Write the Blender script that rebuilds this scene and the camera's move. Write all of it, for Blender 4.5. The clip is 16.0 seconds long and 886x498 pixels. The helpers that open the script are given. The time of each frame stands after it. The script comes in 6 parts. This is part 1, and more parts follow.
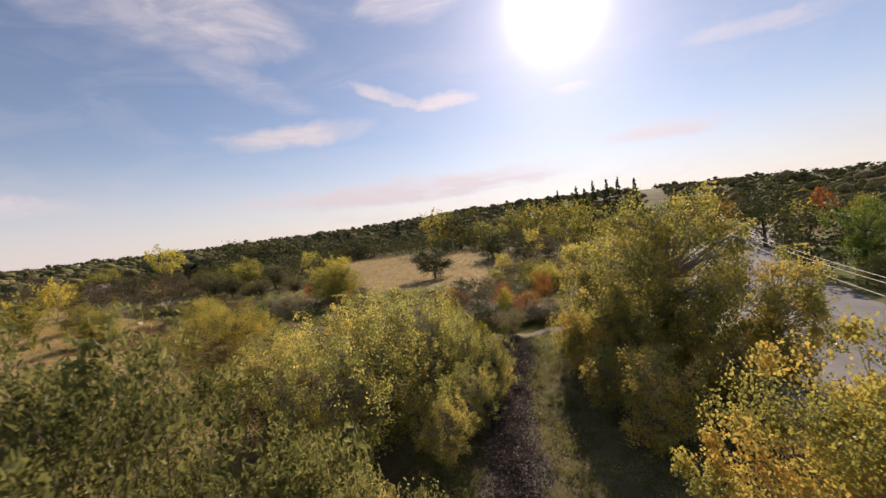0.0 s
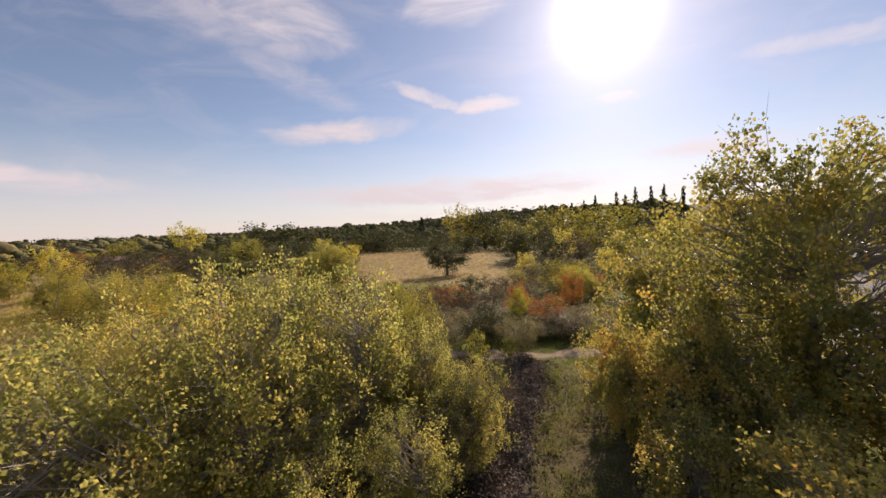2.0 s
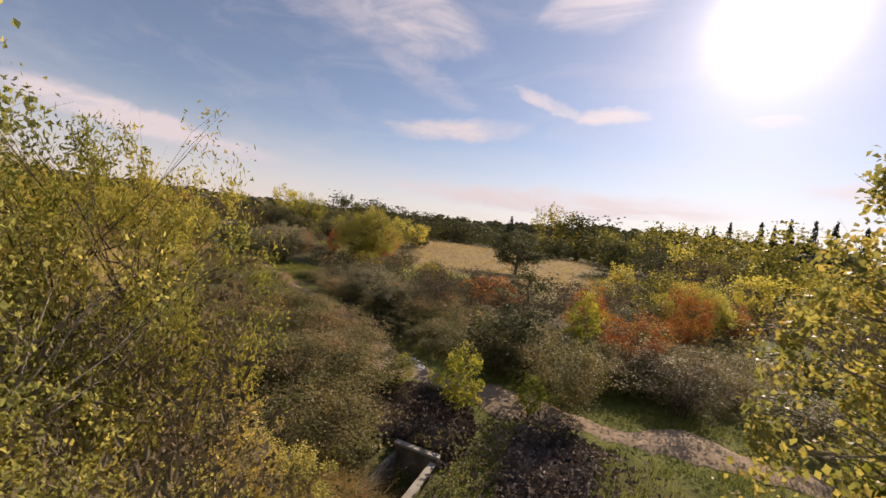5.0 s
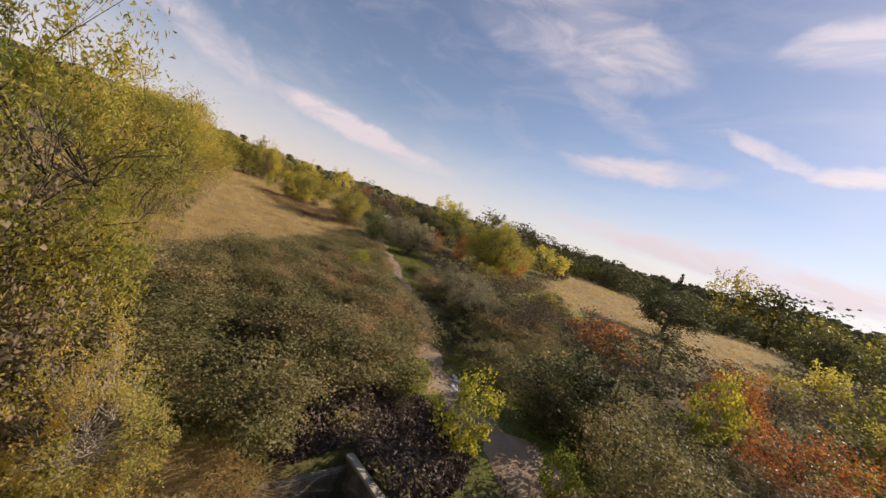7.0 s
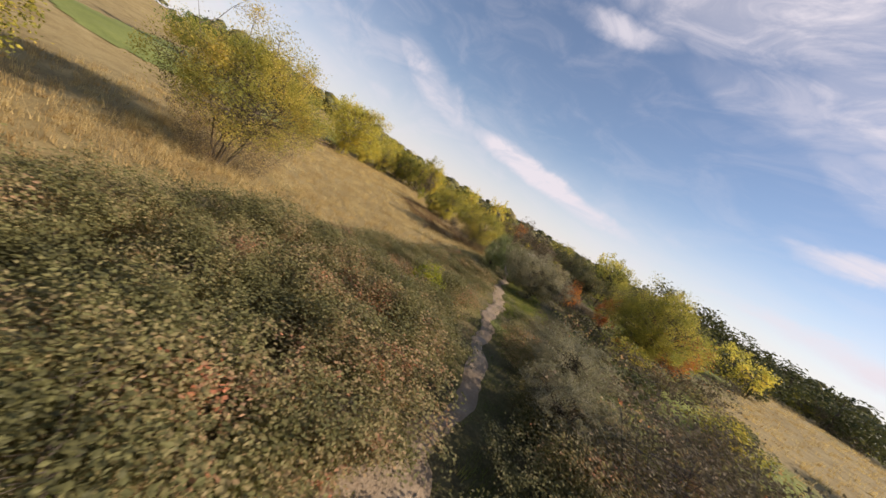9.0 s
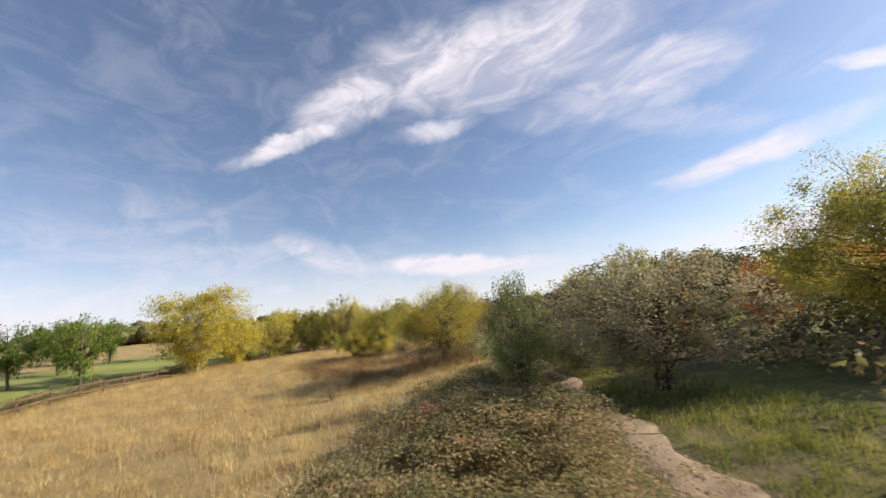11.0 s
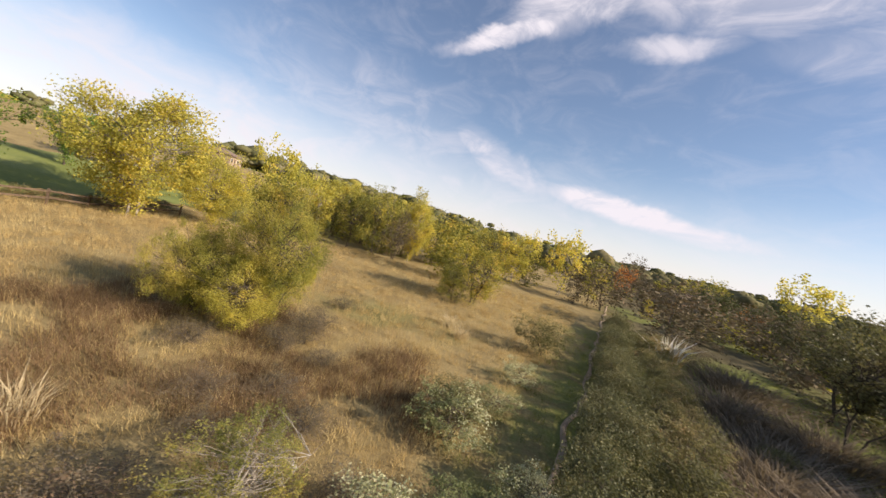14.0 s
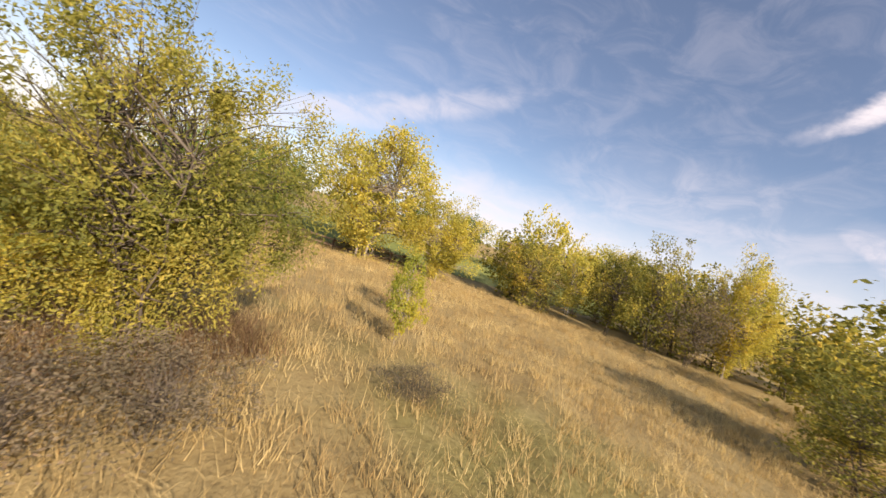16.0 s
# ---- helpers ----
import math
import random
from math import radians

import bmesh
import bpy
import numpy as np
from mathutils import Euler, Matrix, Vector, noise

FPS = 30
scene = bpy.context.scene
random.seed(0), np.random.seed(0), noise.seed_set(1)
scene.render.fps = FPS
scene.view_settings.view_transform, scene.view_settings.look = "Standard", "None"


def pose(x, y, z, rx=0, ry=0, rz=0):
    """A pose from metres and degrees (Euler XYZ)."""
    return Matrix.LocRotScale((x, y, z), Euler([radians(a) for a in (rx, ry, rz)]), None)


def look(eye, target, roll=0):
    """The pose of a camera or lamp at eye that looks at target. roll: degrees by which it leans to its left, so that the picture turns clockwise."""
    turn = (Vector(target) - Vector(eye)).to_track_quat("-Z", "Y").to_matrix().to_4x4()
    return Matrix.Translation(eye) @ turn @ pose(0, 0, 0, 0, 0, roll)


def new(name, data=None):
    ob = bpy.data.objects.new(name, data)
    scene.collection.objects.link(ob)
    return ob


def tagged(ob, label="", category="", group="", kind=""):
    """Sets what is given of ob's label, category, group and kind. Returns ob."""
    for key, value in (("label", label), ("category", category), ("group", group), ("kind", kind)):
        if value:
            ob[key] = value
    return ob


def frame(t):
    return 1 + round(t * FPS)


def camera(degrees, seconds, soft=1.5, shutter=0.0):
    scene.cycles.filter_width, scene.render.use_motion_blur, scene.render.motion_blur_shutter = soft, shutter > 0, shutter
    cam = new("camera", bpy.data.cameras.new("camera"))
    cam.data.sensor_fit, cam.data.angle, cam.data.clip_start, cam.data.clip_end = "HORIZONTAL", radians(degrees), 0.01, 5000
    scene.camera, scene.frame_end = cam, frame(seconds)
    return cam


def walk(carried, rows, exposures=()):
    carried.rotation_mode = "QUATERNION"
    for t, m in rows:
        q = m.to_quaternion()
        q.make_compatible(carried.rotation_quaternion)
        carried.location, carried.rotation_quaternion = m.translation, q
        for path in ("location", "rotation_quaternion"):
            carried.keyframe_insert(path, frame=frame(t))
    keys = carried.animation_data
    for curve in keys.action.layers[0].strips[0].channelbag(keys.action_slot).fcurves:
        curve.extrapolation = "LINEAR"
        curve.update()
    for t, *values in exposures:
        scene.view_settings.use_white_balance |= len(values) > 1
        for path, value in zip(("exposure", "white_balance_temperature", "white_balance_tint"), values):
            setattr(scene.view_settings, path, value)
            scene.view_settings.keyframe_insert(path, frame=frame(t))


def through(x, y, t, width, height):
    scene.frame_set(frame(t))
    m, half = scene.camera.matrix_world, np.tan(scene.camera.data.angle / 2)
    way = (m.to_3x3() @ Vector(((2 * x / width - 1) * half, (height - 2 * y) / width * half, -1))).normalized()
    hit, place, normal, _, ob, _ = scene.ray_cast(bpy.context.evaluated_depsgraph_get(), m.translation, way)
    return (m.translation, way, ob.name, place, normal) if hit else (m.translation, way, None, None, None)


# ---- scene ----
cam = camera(99.9, 16.0, shutter=0.12)
PATH = [
    (0, (17.60, 11.90, 8.05), (17.65, 21.88, 7.45), -6.5),
    (0.5, (18.38, 14.61, 7.31), (18.22, 24.59, 6.79), -5.5),
    (1, (19.09, 17.06, 6.66), (18.70, 27.04, 6.18), -4.2),
    (1.5, (19.76, 19.77, 5.97), (19.11, 29.74, 5.51), -2.5),
    (2, (20.28, 21.93, 5.45), (19.55, 31.89, 4.97), -2.3),
    (2.5, (20.84, 24.37, 4.89), (20.08, 34.33, 4.42), -3.0),
    (3, (21.32, 26.74, 4.26), (20.60, 36.70, 3.82), -4.5),
    (3.5, (21.86, 29.17, 3.69), (20.95, 39.12, 3.28), -4.3),
    (4, (22.30, 31.45, 3.11), (21.05, 41.37, 2.72), -2.3),
    (4.5, (22.61, 33.06, 2.72), (20.54, 42.84, 2.28), 2.1),
    (4.7, (22.75, 33.85, 2.56), (20.25, 43.52, 2.06), 4.4),
    (5.2, (23.21, 35.02, 2.27), (19.65, 44.35, 1.76), 9.0),
    (5.7, (23.79, 35.92, 2.08), (19.28, 44.84, 1.57), 11.6),
    (6.2, (24.30, 36.73, 1.98), (18.94, 45.15, 1.46), 13.7),
    (6.8, (24.62, 37.79, 1.94), (18.30, 45.51, 1.31), 17.6),
    (7, (24.60, 38.23, 1.94), (18.02, 45.72, 1.17), 19.3),
    (7.5, (24.58, 39.40, 1.89), (17.35, 46.21, 0.72), 23.7),
    (8, (24.54, 40.36, 1.87), (16.78, 46.49, 0.38), 27.2),
    (8.2, (24.50, 40.80, 1.83), (16.49, 46.60, 0.35), 28.4),
    (8.7, (22.50, 43.53, 1.77), (13.84, 48.27, 0.23), 30.7),
    (9.2, (19.09, 47.36, 1.60), (9.93, 51.12, 0.19), 30.1),
    (9.7, (14.80, 51.19, 1.26), (5.37, 54.35, 0.27), 25.4),
    (10.3, (9.30, 54.20, 0.51), (-0.09, 57.62, 0.52), 12.5),
    (10.5, (7.40, 54.50, 0.10), (-1.80, 58.39, 0.58), 6.2),
    (11, (2.03, 55.55, -0.45), (-6.53, 60.38, 1.39), -6.7),
    (11.5, (-2.10, 56.50, -0.10), (-9.90, 62.35, 2.13), -20.7),
    (12, (-5.50, 59.10, 0.70), (-13.06, 65.29, 2.84), -25.8),
    (12.5, (-10.28, 64.10, 2.01), (-18.78, 69.23, 3.25), -15.6),
    (13, (-13.38, 67.17, 2.57), (-22.45, 71.38, 2.55), -7.2),
    (13.5, (-16.23, 69.91, 2.65), (-25.78, 72.88, 2.49), 5.0),
    (14, (-19.10, 72.40, 2.41), (-29.01, 73.55, 1.76), 14.9),
    (14.5, (-22.34, 74.09, 1.92), (-32.22, 73.41, 0.53), 21.9),
    (15, (-25.82, 75.13, 1.14), (-35.28, 72.36, -0.55), 24.5),
    (15.5, (-29.88, 74.88, 0.14), (-38.65, 70.22, -1.05), 24.1),
    (16, (-33.06, 74.56, -0.28), (-40.65, 68.05, -0.40), 17.5),
]
walk(cam, [(t, look(eye, target, roll)) for t, eye, target, roll in PATH], [(0, 0.22, 7050, 23), (2.5, 0.27, 7250, 24), (4.7, 0.25, 7300, 24), (8.2, 0.35, 6800, 20), (10.3, 0.62, 6600, 15), (11.5, 0.66, 6600, 15), (12, 0.7, 6600, 15), (12.5, 0.6, 6600, 15), (14, 0.62, 6700, 16), (16, 0.74, 7000, 19)])

# ---- light: low autumn sun in a clear sky with cirrus ----
SUN_AZ, SUN_EL = -20.0, 27.0      # degrees to the left of +y, above the horizon
sun_way = Vector((-math.sin(radians(SUN_AZ)) * math.cos(radians(SUN_EL)), math.cos(radians(SUN_AZ)) * math.cos(radians(SUN_EL)), math.sin(radians(SUN_EL))))


class Nodes:
    """Short hand for a node tree."""

    def __init__(self, tree):
        self.tree = tree
        tree.nodes.clear()

    def add(self, kind, **sets):
        n = self.tree.nodes.new(kind)
        for k, v in sets.items():
            setattr(n, k, v)
        return n

    def link(self, a, b):
        self.tree.links.new(a, b)

    def put(self, socket, value):
        if isinstance(value, bpy.types.NodeSocket):
            self.link(value, socket)
        else:
            socket.default_value = value

    def math(self, op, a, b=0.0, c=0.0, clamp=False):
        n = self.add("ShaderNodeMath", operation=op, use_clamp=clamp)
        for s, v in zip(n.inputs, (a, b, c)):
            self.put(s, v)
        return n.outputs[0]

    def noise(self, vector, scale, detail=4.0, rough=0.55, distort=0.0, out=0):
        n = self.add("ShaderNodeTexNoise")
        if vector is not None:
            self.link(vector, n.inputs["Vector"])
        for k, v in (("Scale", scale), ("Detail", detail), ("Roughness", rough), ("Distortion", distort)):
            n.inputs[k].default_value = v
        return n.outputs[out]

    def ramp(self, fac, stops):
        n = self.add("ShaderNodeValToRGB")
        self.put(n.inputs[0], fac)
        el = n.color_ramp.elements
        while len(el) < len(stops):
            el.new(0.5)
        for e, (p, c) in zip(el, stops):
            e.position = p
            e.color = (*c, 1) if len(c) == 3 else c
        return n.outputs[0]

    def mix(self, fac, a, b, blend="MIX"):
        n = self.add("ShaderNodeMix", data_type="RGBA", blend_type=blend)
        self.put(n.inputs[0], fac)
        self.put(n.inputs[6], (*a, 1) if isinstance(a, tuple) else a)
        self.put(n.inputs[7], (*b, 1) if isinstance(b, tuple) else b)
        return n.outputs[2]

    def smooth(self, v, lo, hi):
        n = self.add("ShaderNodeMapRange", interpolation_type="SMOOTHSTEP")
        self.put(n.inputs[0], v)
        n.inputs[1].default_value, n.inputs[2].default_value = lo, hi
        return n.outputs[0]


world = bpy.data.worlds.new("world")
scene.world = world
world.use_nodes = True
W = Nodes(world.node_tree)
sky = W.add("ShaderNodeTexSky", sky_type="NISHITA", sun_disc=False, sun_elevation=radians(SUN_EL), sun_rotation=radians(-SUN_AZ))
sky.air_density, sky.dust_density, sky.ozone_density, sky.altitude = 1.0, 0.15, 2.2, 100
way = W.add("ShaderNodeTexCoord").outputs["Generated"]
xyz = W.add("ShaderNodeSeparateXYZ")
W.link(way, xyz.inputs[0])
az = W.math("MULTIPLY", W.math("ARCTAN2", W.math("MULTIPLY", xyz.outputs[0], -1.0), xyz.outputs[1]), 57.2958)
el = W.math("MULTIPLY", W.math("ARCSINE", xyz.outputs[2]), 57.2958)
warp = W.add("ShaderNodeSeparateXYZ")
W.link(W.noise(way, 7.0, 5.0, 0.6, 0.4, out=1), warp.inputs[0])
az = W.math("ADD", az, W.math("MULTIPLY", W.math("SUBTRACT", warp.outputs[0], 0.5), 9.0))
el = W.math("ADD", el, W.math("MULTIPLY", W.math("SUBTRACT", warp.outputs[1], 0.5), 3.4))
wisp_map = W.add("ShaderNodeMapping")
W.link(way, wisp_map.inputs[0])
wisp_map.inputs["Rotation"].default_value = (0.2, 0.1, 0.6)
wisp_map.inputs["Scale"].default_value = (1.0, 2.6, 5.0)
wisp = W.noise(wisp_map.outputs[0], 3.2, 8.0, 0.62, 0.8)
# azimuth, elevation, half length, half height, tilt, density of each cirrus bank
CLOUDS = [
    (5, 19.3, 7, 1.3, 16, 0.8), (-3.5, 18.1, 6, 1.5, -3, 0.9), (-21, 16.5, 4, 0.8, 6, 0.5), (18.5, 14.8, 13, 2.0, -4, 0.72), (4, 6.2, 30, 2.2, -1, 0.68),
    (37, 27, 17, 3.2, 4, 0.3), (22, 25.2, 8, 2.0, -12, 0.38), (0, 30.5, 10, 3.2, -6, 0.6), (-42, 18, 10, 1.3, 5, 0.4), (-32, 9, 10, 1.6, 2, 0.5), (51, 7, 9, 1.6, 3, 0.5),
    (60.5, 8.2, 13, 1.9, 4, 0.8), (79, 11.8, 9, 3.0, 26, 0.5), (96, 12, 26, 9, 10, 0.2), (81, 28, 14, 1.7, -25, 0.85), (72, 33, 13, 4.0, -20, 0.7), (48, 36, 30, 7.5, 0, 0.75), (28, 29, 14, 4.0, 14, 0.6),
    (60, 28.3, 9, 1.9, -4, 0.55), (24, 21, 10, 2.5, 20, 0.3), (120, 7, 34, 6, 0, 0.28), (150, 14, 34, 3, -22, 0.35), (-110, 18, 60, 6, 5, 0.3), (200, 30, 50, 8, -15, 0.3), (-60, 45, 40, 9, 20, 0.35),
]
cover = None
for a0, e0, la, lb, tilt, dense in CLOUDS:
    c, s = math.cos(radians(tilt)), math.sin(radians(tilt))
    da, de = W.math("SUBTRACT", az, float(a0)), W.math("SUBTRACT", el, float(e0))
    u = W.math("ADD", W.math("MULTIPLY", da, c / la), W.math("MULTIPLY", de, s / la))
    v = W.math("ADD", W.math("MULTIPLY", da, -s / lb), W.math("MULTIPLY", de, c / lb))
    d2 = W.math("ADD", W.math("MULTIPLY", u, u), W.math("MULTIPLY", v, v))
    bank = W.math("MULTIPLY", W.smooth(d2, 1.0, 0.0), dense)
    cover = bank if cover is None else W.math("MAXIMUM", cover, bank)
cover = W.math("MULTIPLY", cover, W.math("ADD", 0.5, W.math("MULTIPLY", W.smooth(wisp, 0.34, 0.66), 0.7)), clamp=True)
haze = W.math("ADD", W.math("ADD", 0.03, W.math("MULTIPLY", W.smooth(wisp, 0.40, 0.75), 0.14)), W.math("MULTIPLY", W.smooth(el, 15.0, -1.0), 0.66))
cover = W.math("ADD", cover, haze, clamp=True)
dot = W.add("ShaderNodeVectorMath", operation="DOT_PRODUCT")
W.link(way, dot.inputs[0])
dot.inputs[1].default_value = sun_way
toward = W.math("MAXIMUM", dot.outputs["Value"], 0.0)
bright = W.math("ADD", W.math("MULTIPLY", W.math("POWER", toward, 12.0), 1.5), 6.6)
cloud = W.add("ShaderNodeVectorMath", operation="SCALE")
cloud.inputs[0].default_value = (0.98, 0.965, 1.03)
W.link(bright, cloud.inputs["Scale"])
lit = W.mix(cover, sky.outputs[0], cloud.outputs[0])
# the sun's aureole in the thin cirrus
glow = W.math("ADD", W.math("MULTIPLY", W.math("POWER", toward, 420.0), 20.0), W.math("ADD", W.math("MULTIPLY", W.math("POWER", toward, 60.0), 2.6), W.math("MULTIPLY", W.math("POWER", toward, 9.0), 0.9)))
aureole = W.add("ShaderNodeVectorMath", operation="SCALE")
aureole.inputs[0].default_value = (1.0, 0.98, 0.97)
W.link(glow, aureole.inputs["Scale"])
both = W.add("ShaderNodeVectorMath", operation="ADD")
W.link(lit, both.inputs[0])
W.link(aureole.outputs[0], both.inputs[1])
back = W.add("ShaderNodeBackground")
W.link(both.outputs[0], back.inputs[0])
back.inputs[1].default_value = 0.09
W.link(back.outputs[0], W.add("ShaderNodeOutputWorld").inputs[0])

sun_data = bpy.data.lights.new("sun", "SUN")
sun_data.energy, sun_data.angle, sun_data.color = 5.0, radians(0.6), (1.0, 0.90, 0.74)
sun = new("sun", sun_data)
sun.matrix_world = look((0, 0, 60), Vector((0, 0, 60)) - sun_way)

# ---- materials ----


def material(name):
    m = bpy.data.materials.new(name)
    m.use_nodes = True
    return m, Nodes(m.node_tree)


def leaf_material(name, stops, through=0.45, rough=0.45, tint=0.25, gain=1.45, gloss=0.13):
    """Thin leaves: each leaf takes its colour from the ramp, each plant leans to one side of it; light shines through."""
    m, n = material(name)
    island = n.add("ShaderNodeNewGeometry").outputs["Random Per Island"]
    plant = n.add("ShaderNodeObjectInfo").outputs["Random"]
    place = n.add("ShaderNodeTexCoord").outputs["Object"]
    patch = n.noise(n.add("ShaderNodeNewGeometry").outputs["Position"], 0.6, 3.0)
    f = n.math("ADD", n.math("MULTIPLY", island, 0.42), n.math("MULTIPLY", n.smooth(patch, 0.32, 0.68), 0.48))
    f = n.math("ADD", f, n.math("MULTIPLY", n.math("SUBTRACT", plant, 0.3), tint), clamp=True)
    col = n.ramp(f, [(p, tuple(min(0.8, gain * c) for c in rgb)) for p, rgb in stops])
    grain = n.noise(place, 60.0, 2.0)
    col = n.mix(0.25, col, n.mix(grain, (0.02, 0.02, 0.01), (0.6, 0.6, 0.4)), "SOFT_LIGHT")
    dull = n.add("ShaderNodeHueSaturation")
    dull.inputs["Saturation"].default_value = 0.97
    n.link(col, dull.inputs["Color"])
    col = dull.outputs[0]
    d = n.add("ShaderNodeBsdfPrincipled")
    n.link(col, d.inputs["Base Color"])
    d.inputs["Roughness"].default_value = rough
    d.inputs["Specular IOR Level"].default_value = gloss
    t = n.add("ShaderNodeBsdfTranslucent")
    n.link(n.mix(0.3, col, (1.0, 0.97, 0.38), "MULTIPLY"), t.inputs[0])
    mix = n.add("ShaderNodeMixShader")
    mix.inputs[0].default_value = through
    n.link(d.outputs[0], mix.inputs[1])
    n.link(t.outputs[0], mix.inputs[2])
    n.link(mix.outputs[0], n.add("ShaderNodeOutputMaterial").inputs[0])
    return m


def rough_material(name, stops, scale=3.0, fine=40.0, bump=0.4, rough=0.9, stretch=(1, 1, 1)):
    """Earth, bark, stone: colour from two scales of noise, fine relief."""
    m, n = material(name)
    mp = n.add("ShaderNodeMapping")
    n.link(n.add("ShaderNodeTexCoord").outputs["Object"], mp.inputs[0])
    mp.inputs["Scale"].default_value = stretch
    a, b = n.noise(mp.outputs[0], scale, 6.0, 0.6, 0.3), n.noise(mp.outputs[0], fine, 4.0, 0.65)
    f = n.math("ADD", n.math("MULTIPLY", a, 0.65), n.math("MULTIPLY", b, 0.35))
    d = n.add("ShaderNodeBsdfPrincipled")
    n.link(n.ramp(f, stops), d.inputs["Base Color"])
    d.inputs["Roughness"].default_value = rough
    d.inputs["Specular IOR Level"].default_value = 0.2
    bp = n.add("ShaderNodeBump")
    bp.inputs["Strength"].default_value, bp.inputs["Distance"].default_value = bump, 0.05
    n.link(b, bp.inputs["Height"])
    n.link(bp.outputs[0], d.inputs["Normal"])
    n.link(d.outputs[0], n.add("ShaderNodeOutputMaterial").inputs[0])
    return m


SYCAMORE = leaf_material("sycamore_leaves", [(0.0, (0.085, 0.09, 0.034)), (0.35, (0.16, 0.157, 0.045)), (0.65, (0.28, 0.235, 0.06)), (0.9, (0.36, 0.23, 0.06)), (1.0, (0.33, 0.14, 0.04))], 0.52, gain=2.1, gloss=0.28)
GREEN_TREE = leaf_material("green_leaves", [(0.0, (0.092, 0.098, 0.040)), (0.4, (0.178, 0.18, 0.058)), (0.75, (0.30, 0.252, 0.08)), (1.0, (0.40, 0.25, 0.08))], 0.68, gain=2.3)
WILLOW = leaf_material("willow_leaves", [(0.0, (0.065, 0.075, 0.022)), (0.45, (0.16, 0.155, 0.035)), (0.8, (0.31, 0.255, 0.04)), (1.0, (0.42, 0.28, 0.06))], 0.48, gain=1.8)
YELLOW = leaf_material("yellow_leaves", [(0.0, (0.162, 0.158, 0.040)), (0.4, (0.288, 0.264, 0.052)), (0.8, (0.414, 0.343, 0.069)), (1.0, (0.450, 0.317, 0.069))], 0.55, gain=1.85)
OLIVE_GREY = leaf_material("grey_green_leaves", [(0.0, (0.075, 0.08, 0.03)), (0.5, (0.15, 0.15, 0.055)), (0.85, (0.29, 0.26, 0.10)), (1.0, (0.40, 0.31, 0.11))], 0.5, 0.35, gain=1.6)
OAK = leaf_material("oak_leaves", [(0.0, (0.049, 0.057, 0.025)), (0.5, (0.091, 0.097, 0.039)), (1.0, (0.168, 0.155, 0.063))], 0.2, 0.6, gloss=0.12)
SCRUB = leaf_material("scrub_leaves", [(0.0, (0.065, 0.055, 0.035)), (0.4, (0.115, 0.095, 0.062)), (0.75, (0.17, 0.135, 0.09)), (1.0, (0.22, 0.14, 0.085))], 0.18, 0.8, gloss=0.05)
BRAMBLE = leaf_material("bramble_leaves", [(0.0, (0.05, 0.048, 0.022)), (0.45, (0.095, 0.09, 0.035)), (0.75, (0.17, 0.135, 0.065)), (0.92, (0.22, 0.13, 0.075)), (1.0, (0.26, 0.10, 0.05))], 0.38, 0.55, gain=2.4, gloss=0.2)
RED = leaf_material("red_leaves", [(0.0, (0.16, 0.05, 0.022)), (0.45, (0.32, 0.105, 0.033)), (0.8, (0.44, 0.20, 0.04)), (1.0, (0.5, 0.3, 0.05))], 0.4)
PARK = leaf_material("park_leaves", [(0.0, (0.05, 0.09, 0.02)), (0.5, (0.11, 0.17, 0.03)), (1.0, (0.24, 0.25, 0.05))], 0.4)
PALE_LEAF = leaf_material("pale_seed_leaves", [(0.0, (0.10, 0.12, 0.04)), (0.5, (0.24, 0.25, 0.12)), (1.0, (0.55, 0.52, 0.36))], 0.35)
DEAD = leaf_material("dead_vines", [(0.0, (0.045, 0.034, 0.03)), (0.6, (0.11, 0.083, 0.072)), (0.9, (0.2, 0.16, 0.135)), (1.0, (0.32, 0.28, 0.25))], 0.1, 0.7)
CONIFER = leaf_material("conifer_needles", [(0.0, (0.015, 0.03, 0.012)), (1.0, (0.05, 0.07, 0.03))], 0.1, 0.6)
DRY = leaf_material("dry_grass", [(0.0, (0.16, 0.098, 0.042)), (0.4, (0.30, 0.218, 0.10)), (0.75, (0.40, 0.31, 0.15)), (1.0, (0.47, 0.385, 0.215))], 0.4, 0.7, gain=1.75)
RUST_GRASS = leaf_material("rusty_grass", [(0.0, (0.075, 0.045, 0.026)), (0.4, (0.16, 0.10, 0.055)), (0.75, (0.25, 0.165, 0.09)), (1.0, (0.33, 0.24, 0.14))], 0.35, 0.7)
GREEN_GRASS = leaf_material("green_grass", [(0.0, (0.07, 0.09, 0.025)), (0.5, (0.16, 0.185, 0.045)), (1.0, (0.32, 0.28, 0.10))], 0.4, 0.6)
PALE_REED = leaf_material("pale_reeds", [(0.0, (0.30, 0.22, 0.12)), (0.5, (0.42, 0.34, 0.21)), (1.0, (0.52, 0.45, 0.31))], 0.35, 0.7)
PLUME = leaf_material("pampas_plumes", [(0.0, (0.55, 0.47, 0.36)), (1.0, (0.80, 0.74, 0.62))], 0.4, 0.8)
BARK = rough_material("bark", [(0.3, (0.05, 0.038, 0.028)), (0.5, (0.13, 0.105, 0.08)), (0.7, (0.24, 0.205, 0.165))], 2.0, 30.0, 0.6, 0.95, (1, 1, 0.25))
PALE_BARK = rough_material("pale_bark", [(0.3, (0.13, 0.11, 0.085)), (0.5, (0.32, 0.28, 0.23)), (0.7, (0.50, 0.46, 0.40))], 2.0, 30.0, 0.5, 0.9, (1, 1, 0.3))
